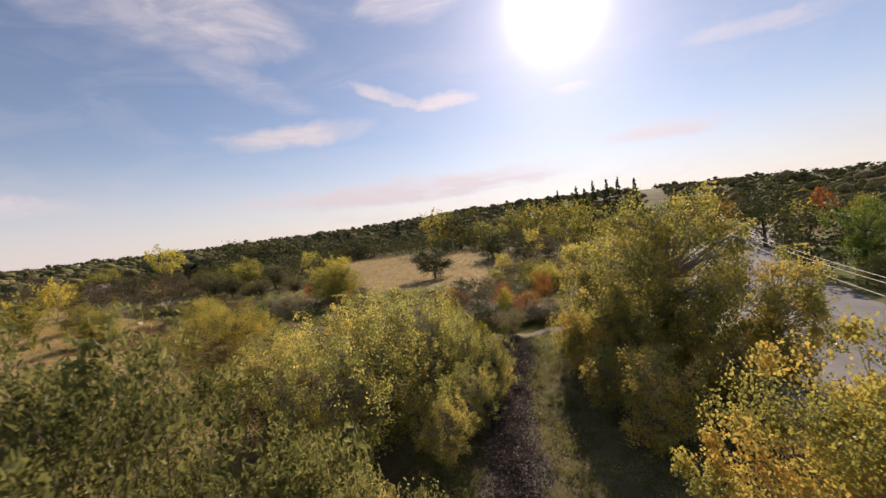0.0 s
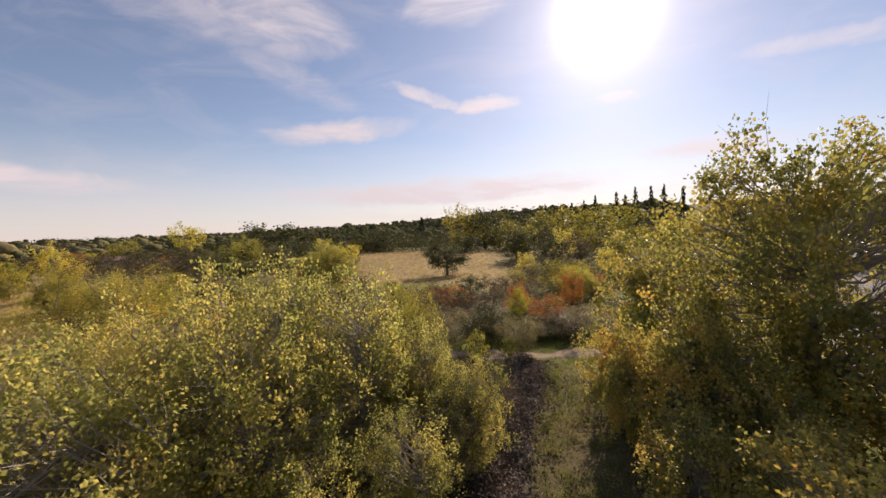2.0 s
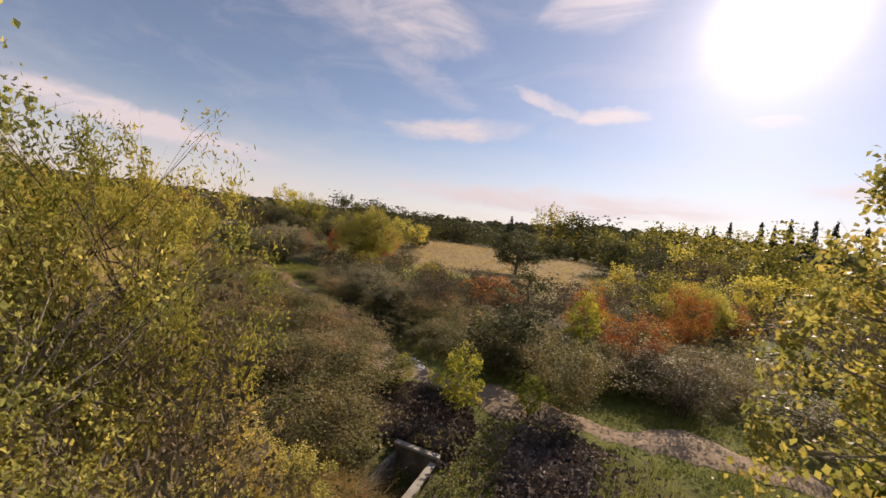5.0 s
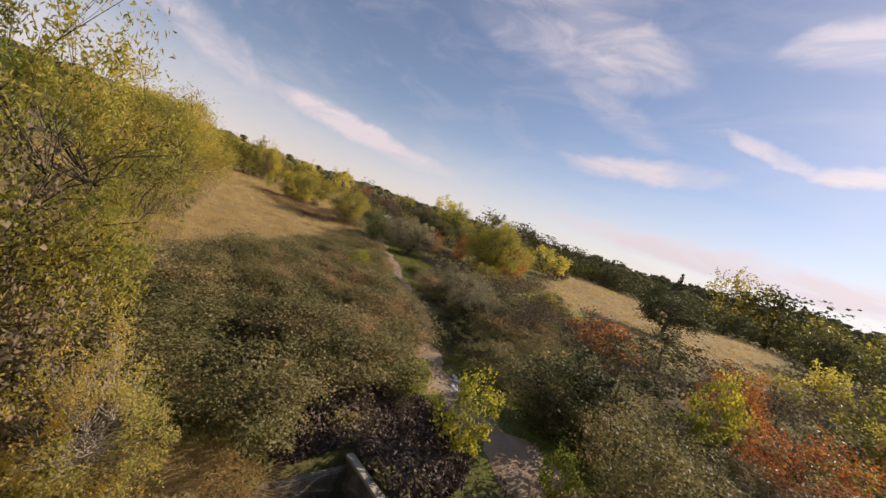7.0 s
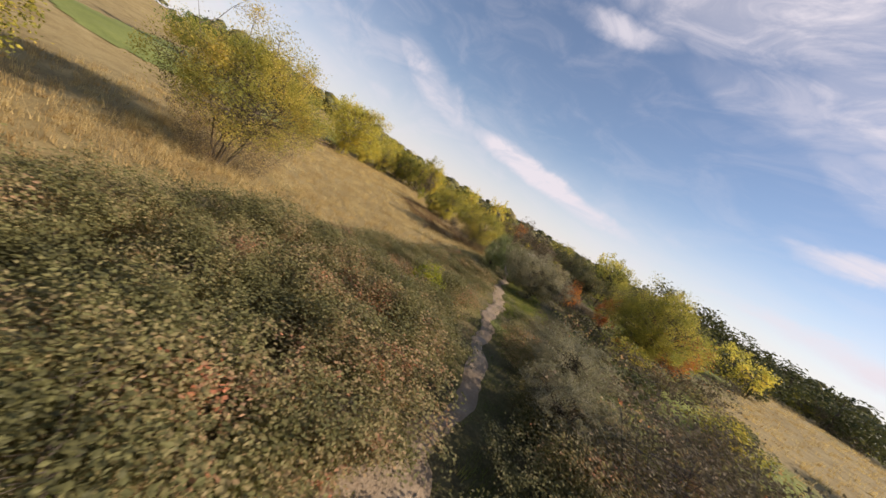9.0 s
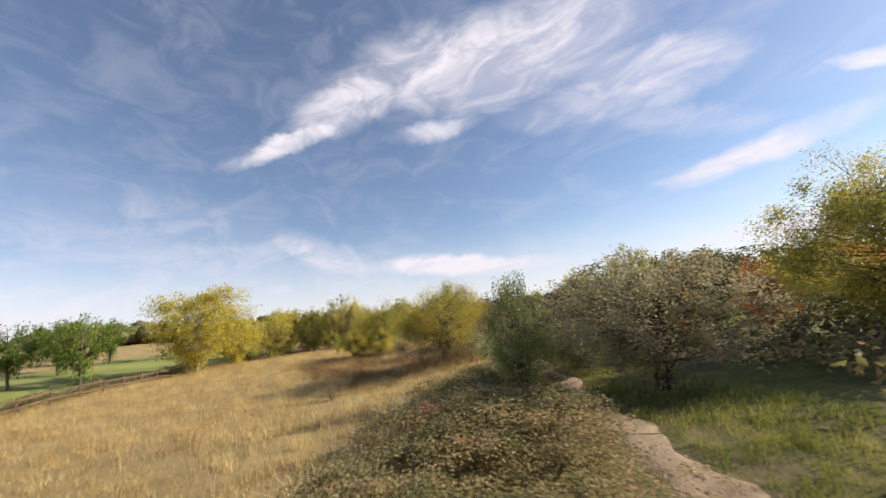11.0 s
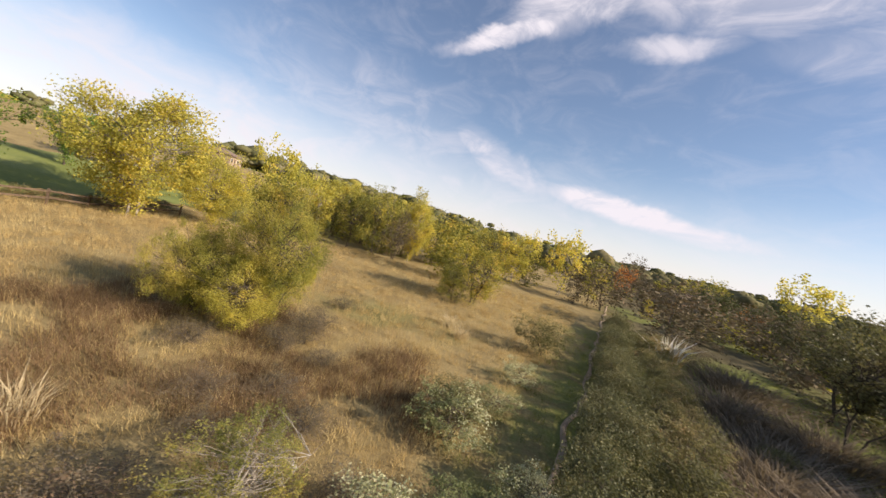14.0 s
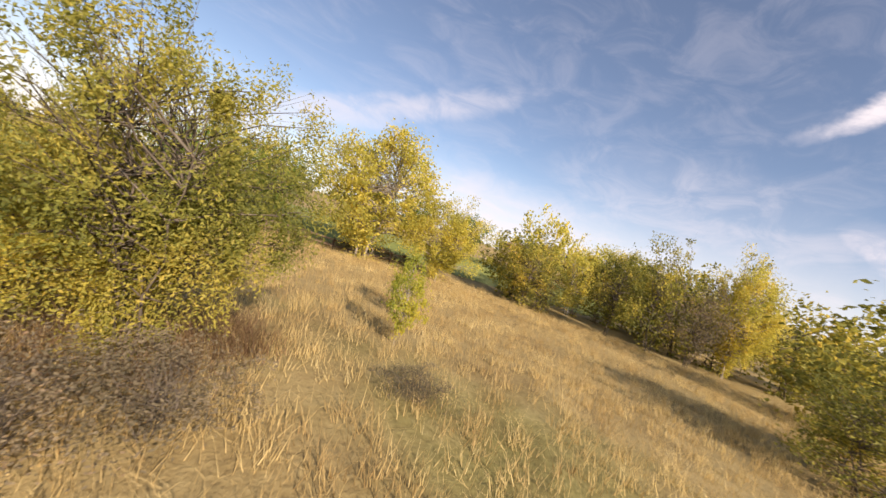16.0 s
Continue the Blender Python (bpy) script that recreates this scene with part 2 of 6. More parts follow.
EARTH = rough_material("trail_earth", [(0.3, (0.20, 0.142, 0.088)), (0.5, (0.33, 0.245, 0.16)), (0.7, (0.46, 0.36, 0.25))], 0.9, 18.0, 0.5)
GRAVEL = rough_material("dark_gravel", [(0.3, (0.025, 0.022, 0.02)), (0.5, (0.075, 0.066, 0.06)), (0.68, (0.20, 0.18, 0.16))], 5.0, 34.0, 0.9)
# Mottled concrete darkened so its colour carries the shade inside the culvert.
SHADED_CONCRETE = rough_material("shaded_concrete", [(0.3, (0.07, 0.062, 0.05)), (0.5, (0.17, 0.155, 0.125)), (0.72, (0.42, 0.39, 0.33))], 2.2, 30.0, 0.4)
CONCRETE = rough_material("concrete", [(0.3, (0.26, 0.235, 0.19)), (0.5, (0.40, 0.37, 0.31)), (0.7, (0.52, 0.49, 0.42))], 1.5, 30.0, 0.3)
ASPHALT = rough_material("asphalt", [(0.3, (0.14, 0.135, 0.13)), (0.5, (0.19, 0.185, 0.18)), (0.7, (0.25, 0.245, 0.235))], 0.3, 50.0, 0.2, 0.8)
PAINT = rough_material("road_paint", [(0.3, (0.55, 0.55, 0.53)), (0.7, (0.78, 0.78, 0.76))], 2.0, 30.0, 0.1, 0.7)
TIMBER = rough_material("weathered_timber", [(0.3, (0.06, 0.04, 0.028)), (0.5, (0.13, 0.09, 0.06)), (0.7, (0.22, 0.16, 0.11))], 3.0, 40.0, 0.5, 0.9, (1, 1, 0.2))
ROOF = rough_material("roof_tiles", [(0.3, (0.16, 0.11, 0.085)), (0.7, (0.30, 0.22, 0.17))], 1.0, 12.0, 0.3)
WALL = rough_material("white_plaster", [(0.3, (0.66, 0.64, 0.60)), (0.7, (0.80, 0.78, 0.74))], 0.5, 12.0, 0.1)
CABLE = rough_material("cable", [(0.3, (0.20, 0.20, 0.20)), (0.7, (0.34, 0.34, 0.34))], 3.0, 20.0, 0.1, 0.4)
DARK_BARK = rough_material("dark_bark", [(0.3, (0.03, 0.024, 0.018)), (0.5, (0.075, 0.06, 0.045)), (0.7, (0.15, 0.125, 0.095))], 2.0, 30.0, 0.6, 0.95, (1, 1, 0.25))
GOLD_WILLOW = leaf_material("golden_willow_leaves", [(0.0, (0.086, 0.096, 0.028)), (0.35, (0.181, 0.178, 0.039)), (0.7, (0.301, 0.252, 0.055)), (1.0, (0.396, 0.287, 0.066))], 0.56, gain=2.0)
DUSTY = leaf_material("dusty_leaves", [(0.0, (0.06, 0.062, 0.03)), (0.5, (0.115, 0.11, 0.05)), (0.85, (0.18, 0.155, 0.075)), (1.0, (0.24, 0.18, 0.07))], 0.35)
BROWN_REED = leaf_material("brown_reeds", [(0.0, (0.11, 0.085, 0.06)), (0.5, (0.17, 0.135, 0.10)), (1.0, (0.27, 0.21, 0.15))], 0.3, 0.8)
GREY_BROWN = leaf_material("grey_brown_leaves", [(0.0, (0.085, 0.08, 0.05)), (0.45, (0.15, 0.14, 0.09)), (0.8, (0.22, 0.195, 0.13)), (1.0, (0.30, 0.24, 0.14))], 0.45, 0.5, gain=2.1, gloss=0.25)
# Darker bramble leaves: the hedge's shadow side is put into this colour.
SHADED_HEDGE = leaf_material("shaded_hedge_leaves", [(0.0, (0.045, 0.048, 0.022)), (0.5, (0.085, 0.085, 0.038)), (0.85, (0.14, 0.12, 0.055)), (1.0, (0.22, 0.15, 0.07))], 0.3, 0.5, gain=2.1, gloss=0.22)
DEEP_GREEN = leaf_material("deep_green_leaves", [(0.0, (0.06, 0.075, 0.03)), (0.5, (0.11, 0.13, 0.05)), (1.0, (0.21, 0.21, 0.08))], 0.45, 0.42, gain=2.2, gloss=0.35)
SAPLING = leaf_material("sapling_leaves", [(0.0, (0.12, 0.15, 0.03)), (0.4, (0.22, 0.24, 0.035)), (0.8, (0.38, 0.34, 0.045)), (1.0, (0.46, 0.36, 0.05))], 0.5)
FAR_OAK = leaf_material("far_oak_canopy", [(0.0, (0.053, 0.059, 0.032)), (0.5, (0.098, 0.098, 0.048)), (1.0, (0.165, 0.147, 0.072))], 0.1, 1.0, gloss=0.0)
FAR_OLIVE = leaf_material("far_olive_canopy", [(0.0, (0.072, 0.071, 0.039)), (0.5, (0.120, 0.109, 0.058)), (1.0, (0.204, 0.167, 0.085))], 0.1, 1.0, gloss=0.0)
FAR_GOLD = leaf_material("far_yellow_canopy", [(0.0, (0.12, 0.12, 0.03)), (0.5, (0.22, 0.19, 0.04)), (1.0, (0.32, 0.23, 0.05))], 0.15, 1.0, gloss=0.0)

# ---- ground ----


def step(v, lo, hi):
    v = np.clip((np.asarray(v, float) - lo) / (hi - lo), 0, 1)
    return v * v * (3 - 2 * v)


def road_side(x, y):
    return (x - 52) * 0.88 - (y - 46) * 0.47


def past_fence(x, y):
    """Metres beyond the park fence, to the park's side."""
    return -(x + 45) * 0.34 - (y - 47.2) * 0.94


def ground_height(x, y):
    x, y = np.asarray(x, float), np.asarray(y, float)
    r = np.hypot(x, y - 40)
    z = -3.3 + 0 * x
    z = z + 1.1 * step(y, 95, 150) * step(x, -60, -20) * step(-x, -90, -40)
    z = z + 0.3 * step(road_side(x, y), -14, -9)
    z = z + 1.6 * step(past_fence(x, y), 0, 20) * step(-x, 10, 34) + 5.5 * step(past_fence(x, y), 10, 80) * step(-x, 44, 100)
    north = 1 - 0.85 * step(past_fence(x, y), 30, 110) * step(-y, -40, 30)
    z = z + 5 * step(r, 170, 420) * north
    far = step(r, 260, 800)
    z = z + north * far * (7 * np.sin(np.arctan2(x, y - 40) * 1.3 + 0.9) + 10) + 16 * step(r, 190, 420) * np.exp(-((np.arctan2(x, y - 40) - 0.35) / 0.55) ** 2)
    z = z + 0.14 * np.sin(x * 0.31 + 1.3) * np.cos(y * 0.27) + 0.08 * np.sin(x * 0.83) * np.sin(y * 0.71 + 2) + 0.5 * np.sin(x * 0.043) * np.cos(y * 0.051) * step(r, 60, 140)
    pond = np.exp(-(((x + 19) / 4.6) ** 2 + ((y - 79.4) / 2.8) ** 2) ** 2)
    pit = step(0.66 - np.abs(x - 20.05), 0, 0.2) * step(1.05 - np.abs(y - 42.4), 0, 0.2)
    return z - 0.75 * pond - 0.85 * pit


def gz(x, y):
    return float(ground_height(x, y))


def mesh_from(name, verts, faces, mats, smooth=False):
    me = bpy.data.meshes.new(name)
    verts, faces = np.asarray(verts, np.float32), np.asarray(faces, np.int32)
    k = faces.shape[1]
    me.vertices.add(len(verts))
    me.vertices.foreach_set("co", verts.ravel())
    me.loops.add(faces.size)
    me.loops.foreach_set("vertex_index", faces.ravel())
    me.polygons.add(len(faces))
    me.polygons.foreach_set("loop_start", np.arange(0, faces.size, k, dtype=np.int32))
    me.polygons.foreach_set("use_smooth", np.full(len(faces), smooth))
    me.update(calc_edges=True)
    me.validate()
    for m in mats if isinstance(mats, (list, tuple)) else [mats]:
        me.materials.append(m)
    return me


def grid_sheet(xs, ys, lift=0.0):
    gx, gy = np.meshgrid(xs, ys)
    v = np.stack([gx, gy, ground_height(gx, gy) + lift], -1).reshape(-1, 3)
    nx, ny = len(xs), len(ys)
    i = (np.arange(ny - 1)[:, None] * nx + np.arange(nx - 1)).ravel()
    return v, np.stack([i, i + 1, i + nx + 1, i + nx], 1)


HILL_EAST = 27.0


def ground_material():
    m, n = material("meadow_ground")
    place = n.add("ShaderNodeTexCoord").outputs["Object"]
    big, mid, fine = n.noise(place, 0.045, 5.0, 0.6, 0.5), n.noise(place, 0.5, 5.0, 0.65, 0.4), n.noise(place, 9.0, 5.0, 0.7)
    f = n.math("ADD", n.math("MULTIPLY", mid, 0.55), n.math("MULTIPLY", fine, 0.45))
    straw = n.ramp(f, [(0.30, (0.16, 0.11, 0.05)), (0.48, (0.29, 0.217, 0.098)), (0.68, (0.41, 0.322, 0.155))])
    green = n.ramp(f, [(0.30, (0.055, 0.065, 0.02)), (0.5, (0.14, 0.16, 0.04)), (0.7, (0.27, 0.25, 0.09))])
    soil = n.ramp(f, [(0.30, (0.045, 0.036, 0.02)), (0.5, (0.12, 0.10, 0.05)), (0.7, (0.22, 0.18, 0.09))])
    at = n.add("ShaderNodeSeparateXYZ")
    n.link(place, at.inputs[0])
    edge = n.math("MULTIPLY", n.math("SUBTRACT", mid, 0.5), 14.0)
    trail_side = n.math("ADD", n.math("ADD", n.math("SUBTRACT", at.outputs[1], 60.2), n.math("MULTIPLY", at.outputs[0], 0.633)), edge)
    brush = n.math("MAXIMUM", n.smooth(trail_side, -4.0, 1.0), n.smooth(n.math("ADD", at.outputs[0], edge), 6.0, 14.0))
    hill = n.math("MULTIPLY", n.smooth(n.math("ADD", at.outputs[1], edge), 72.0, 79.0), n.smooth(n.math("ADD", at.outputs[1], edge), 175.0, 165.0))
    hill = n.math("MULTIPLY", hill, n.math("MULTIPLY", n.smooth(n.math("ADD", n.math("MULTIPLY", at.outputs[1], 0.4), n.math("ADD", at.outputs[0], edge)), 30.0, 40.0), n.smooth(n.math("ADD", at.outputs[0], edge), HILL_EAST + 6.0, HILL_EAST - 2.0)))
    brush = n.math("MULTIPLY", brush, n.math("SUBTRACT", 1.0, hill))
    out_there = n.add("ShaderNodeVectorMath", operation="LENGTH")
    n.link(place, out_there.inputs[0])
    woods = n.math("MULTIPLY", n.smooth(n.math("ADD", out_there.outputs["Value"], edge), 178.0, 200.0), n.math("SUBTRACT", 1.0, hill))
    brush = n.math("MAXIMUM", brush, woods)
    foot = n.math("MULTIPLY", n.smooth(n.math("ADD", at.outputs[1], edge), 68.0, 73.0), n.smooth(n.math("ADD", at.outputs[1], edge), 86.0, 80.0))
    foot = n.math("MULTIPLY", foot, n.smooth(n.math("ABSOLUTE", n.math("ADD", at.outputs[0], -9.0)), 14.0, 8.0))
    col = n.mix(n.math("MULTIPLY", n.smooth(big, 0.58, 0.72), 0.55), straw, green)
    col = n.mix(brush, col, n.mix(n.smooth(big, 0.45, 0.58), soil, green))
    wet = n.math("MULTIPLY", n.smooth(n.math("ADD", at.outputs[1], edge), 86.0, 90.0), n.smooth(n.math("ADD", at.outputs[1], edge), 106.0, 99.0))
    wet = n.math("MULTIPLY", wet, n.smooth(n.math("ABSOLUTE", n.math("ADD", at.outputs[0], 29.0)), 22.0, 16.0))
    lush = n.ramp(f, [(0.30, (0.08, 0.10, 0.025)), (0.5, (0.19, 0.21, 0.05)), (0.7, (0.33, 0.32, 0.11))])
    col = n.mix(n.math("MAXIMUM", foot, n.math("MULTIPLY", wet, 0.75)), col, lush)
    d = n.add("ShaderNodeBsdfPrincipled")
    n.link(col, d.inputs["Base Color"])
    d.inputs["Roughness"].default_value = 0.95
    d.inputs["Specular IOR Level"].default_value = 0.1
    bp = n.add("ShaderNodeBump")
    bp.inputs["Strength"].default_value, bp.inputs["Distance"].default_value = 0.7, 0.12
    n.link(f, bp.inputs["Height"])
    n.link(bp.outputs[0], d.inputs["Normal"])
    n.link(d.outputs[0], n.add("ShaderNodeOutputMaterial").inputs[0])
    return m


GROUND = ground_material()
LAWN = rough_material("mown_lawn", [(0.3, (0.12, 0.145, 0.035)), (0.5, (0.20, 0.225, 0.06)), (0.7, (0.30, 0.30, 0.10))], 0.12, 3.0, 0.3)
near = np.arange(-130, 131, 2.2)
out = 130 + 2.6 * (1.09 ** np.arange(1, 58) - 1) / 0.09
xs = np.concatenate([-out[::-1], near, out])
fine_x, fine_y = np.arange(19.2, 20.95, 0.16), np.arange(41.2, 43.8, 0.16)
v, f = grid_sheet(np.unique(np.r_[xs, fine_x]), np.unique(np.r_[xs + 40, fine_y]))
ground = tagged(new("ground", mesh_from("ground", v, f, GROUND, True)), "dry straw-coloured meadow with green patches", "ground", kind="structure")


def ribbon(name, points, width, mat, label, category, lift=0.03, wobble=0.12, across=6, step_m=0.6, crown=0.0, wander=0.0):
    """A strip laid on the ground along a line of points, with uneven edges."""
    pts = np.array(points, float)
    seg = np.hypot(*np.diff(pts, axis=0).T)
    s = np.r_[0, np.cumsum(seg)]
    t = np.arange(0, s[-1], step_m)
    c = np.stack([np.interp(t, s, pts[:, 0]), np.interp(t, s, pts[:, 1])], 1)
    if wander:
        c = c + wander * np.column_stack([np.sin(t * 0.9) + 0.6 * np.sin(t * 2.3 + 1), np.cos(t * 1.1) + 0.6 * np.sin(t * 1.9)])
    for _ in range(6):
        c[1:-1] = (c[:-2] + 2 * c[1:-1] + c[2:]) / 4
    d = np.gradient(c, axis=0)
    d /= np.linalg.norm(d, axis=1, keepdims=True)
    side = np.stack([-d[:, 1], d[:, 0]], 1)
    rng = np.random.default_rng(5)
    width = np.interp(t, s, width) if isinstance(width, list) else width
    left = width / 2 * (1 + wobble * np.convolve(rng.normal(0, 1.5, len(t) + 4), np.ones(5) / 5, "valid"))
    right = width / 2 * (1 + wobble * np.convolve(rng.normal(0, 1.5, len(t) + 4), np.ones(5) / 5, "valid"))
    k = np.linspace(-1, 1, across + 1)
    off = np.where(k[None] < 0, k[None] * right[:, None], k[None] * left[:, None])
    xy = c[:, None] + side[:, None] * off[..., None]
    z = ground_height(xy[..., 0], xy[..., 1]) + lift * np.minimum(1, (1.02 - np.abs(k)) * 4)[None] + crown * (1 - k**2)[None]
    v = np.concatenate([xy, z[..., None]], -1).reshape(-1, 3)
    n = across + 1
    i = (np.arange(len(t) - 1)[:, None] * n + np.arange(across)).ravel()
    f = np.stack([i, i + 1, i + n + 1, i + n], 1)
    return tagged(new(name, mesh_from(name, v, f, mat, True)), label, category, kind="structure")


TRAIL = [(48, 49.5), (38, 48.6), (28.3, 48.0), (25.5, 47.2), (23.3, 47.3), (21.3, 47.0), (19.3, 47.6), (17, 48.5), (14.5, 50.5), (12, 53), (8.5, 55.0), (4, 57.7), (2.8, 58.5), (-0.6, 61.3), (-3.7, 62.9), (-5.4, 63.7), (-9, 66.7), (-13, 69.2), (-17, 71.4), (-20.8, 73.4), (-24.9, 75.7), (-30, 79), (-34.4, 82), (-40.5, 85.6), (-53, 93.3), (-72, 105)]
WASH = [(18.5, 22), (20, 30.5), (21.6, 38), (23.2, 42.6), (23.6, 46.4)]


def trail_y(x):
    """The trail's y where it crosses x."""
    line = np.array(TRAIL[::-1], float)
    return np.interp(x, line[:, 0], line[:, 1])


def wash_x(y):
    line = np.array(WASH, float)
    return np.interp(y, line[:, 1], line[:, 0])


ribbon("trail", TRAIL, [1.6, 1.6, 1.6, 1.7, 1.9, 2.0, 1.9, 1.8, 0.9, 0.6, 0.55, 0.7, 0.8, 0.85, 0.85, 0.8, 0.55, 0.4, 0.28, 0.24, 0.22, 0.22, 0.22, 0.22, 0.22, 0.22], EARTH, "trodden pale earth footpath through the brambles", "path", 0.055, 0.45, step_m=0.3, wander=0.1)
ribbon("wash", WASH, 2.6, GRAVEL, "dark bare earth of the dry wash", "wash", 0.05, 0.3)
ROAD = [(52 + 0.47 * k + 0.88 * east, 46 + 0.88 * k - 0.47 * east) for k, east in ((-120, 26), (-66, 9), (-46, 4), (-24, 0), (0, 0), (25, 0.5), (42, 3), (56, 7), (72, 14), (120, 26), (200, 34), (320, 38))]
ribbon("road", [(x - 0.88 * 1.4, y + 0.47 * 1.4) for x, y in ROAD], 11.0, ASPHALT, "grey asphalt two-lane road", "road", 0.08, 0.0, 8, 3.0, 0.10)
for off, w in ((-3.4, 0.12), (-0.5, 0.11), (0.6, 0.11), (2.6, 0.12)):
    line = [(x + 0.88 * off, y - 0.47 * off) for x, y in ROAD]
    ribbon("road_line", line, w, PAINT, "painted line on the asphalt", "road line", 0.10 + 0.10 * (1 - ((off + 1.4) / 5.6) ** 2), 0.0, 1, 3.0)
lx, ly = np.arange(-110, 1, 0.9), np.arange(-30, 70, 0.9)
v, f = grid_sheet(lx, ly, 0.06)
mid = v[f].mean(1)
pf = past_fence(mid[:, 0], mid[:, 1]) + 2.0 * np.sin(mid[:, 0] * 0.13)
keep = (pf > 3) & (pf < 26 + 2 * np.sin(mid[:, 0] * 0.2)) & (mid[:, 0] < -24 + 3 * np.sin(mid[:, 1] * 0.3) - 0.8 * np.maximum(pf - 3, 0) ** 0.5)
tagged(new("lawn", mesh_from("lawn", v, f[keep], LAWN, True)), "mown green park lawn behind the fence", "lawn", kind="structure")

# ---- plants ----


def tube(verts, faces, points, radii, sides=6):
    """Adds a tapered tube along points to the lists."""
    pts = np.asarray(points, float)
    base = sum(len(v) for v in verts)
    ring = np.linspace(0, 2 * math.pi, sides, endpoint=False)
    d = np.gradient(pts, axis=0)
    d /= np.linalg.norm(d, axis=1, keepdims=True) + 1e-9
    a = np.cross(d, [0.31, 0.95, 0.05])
    a /= np.linalg.norm(a, axis=1, keepdims=True) + 1e-9
    b = np.cross(d, a)
    v = pts[:, None] + np.asarray(radii)[:, None, None] * (np.cos(ring)[None, :, None] * a[:, None] + np.sin(ring)[None, :, None] * b[:, None])
    verts.append(v.reshape(-1, 3))
    i = np.arange(len(pts) - 1)[:, None] * sides
    j = np.arange(sides)[None]
    k = (j + 1) % sides
    faces.append((base + np.stack([i + j, i + k, i + sides + k, i + sides + j], -1)).reshape(-1, 4))


def bent(a, b, sag, rng, n=5):
    """A wandering line from a to b."""
    t = np.linspace(0, 1, n)[:, None]
    p = (1 - t) * a + t * b
    p[1:-1] += rng.normal(0, sag, (n - 2, 3))
    return p


ball = bmesh.new()
bmesh.ops.create_icosphere(ball, subdivisions=1, radius=1)
BALL_V = np.array([v.co[:] for v in ball.verts])
BALL_F = np.array([[v.index for v in f.verts] for f in ball.faces])
ball.free()


def leaves_mesh(name, centres, size, mat, rng, slim=0.6, droop=0.0, fold=0.25, core=None):
    """One folded leaf of four triangles' worth of faces at each centre, turned at random."""
    n = len(centres)
    u = rng.normal(0, 1, (n, 3))
    u[:, 2] = u[:, 2] * 0.7 - droop
    u /= np.linalg.norm(u, axis=1, keepdims=True)
    w = rng.normal(0, 1, (n, 3))
    w -= (w * u).sum(1, keepdims=True) * u
    w /= np.linalg.norm(w, axis=1, keepdims=True)
    q = np.cross(u, w)
    s = size * rng.uniform(0.6, 1.25, (n, 1))
    root, tip = centres - u * s * 0.5, centres + u * s * 0.5
    l = centres + w * s * slim * 0.5 + q * s * fold * 0.4
    r = centres - w * s * slim * 0.5 + q * s * fold * 0.4
    v = np.stack([root, r, tip, l], 1).reshape(-1, 3)
    i = np.arange(n)[:, None] * 4
    faces = np.concatenate([i + [[0, 1, 2]], i + [[0, 2, 3]]])
    if core is not None:
        # solid lumps that close the inside of a far crown
        k = len(core)
        lumps = core[:, None, :3] + BALL_V[None] * core[:, None, 3:] * rng.uniform(0.75, 1.25, (k, len(BALL_V), 1))
        faces = np.concatenate([faces, (len(v) + np.arange(k)[:, None, None] * len(BALL_V) + BALL_F[None]).reshape(-1, 3)])
        v = np.concatenate([v, lumps.reshape(-1, 3)])
    return mesh_from(name, v, faces, mat)


PLANTS = {}


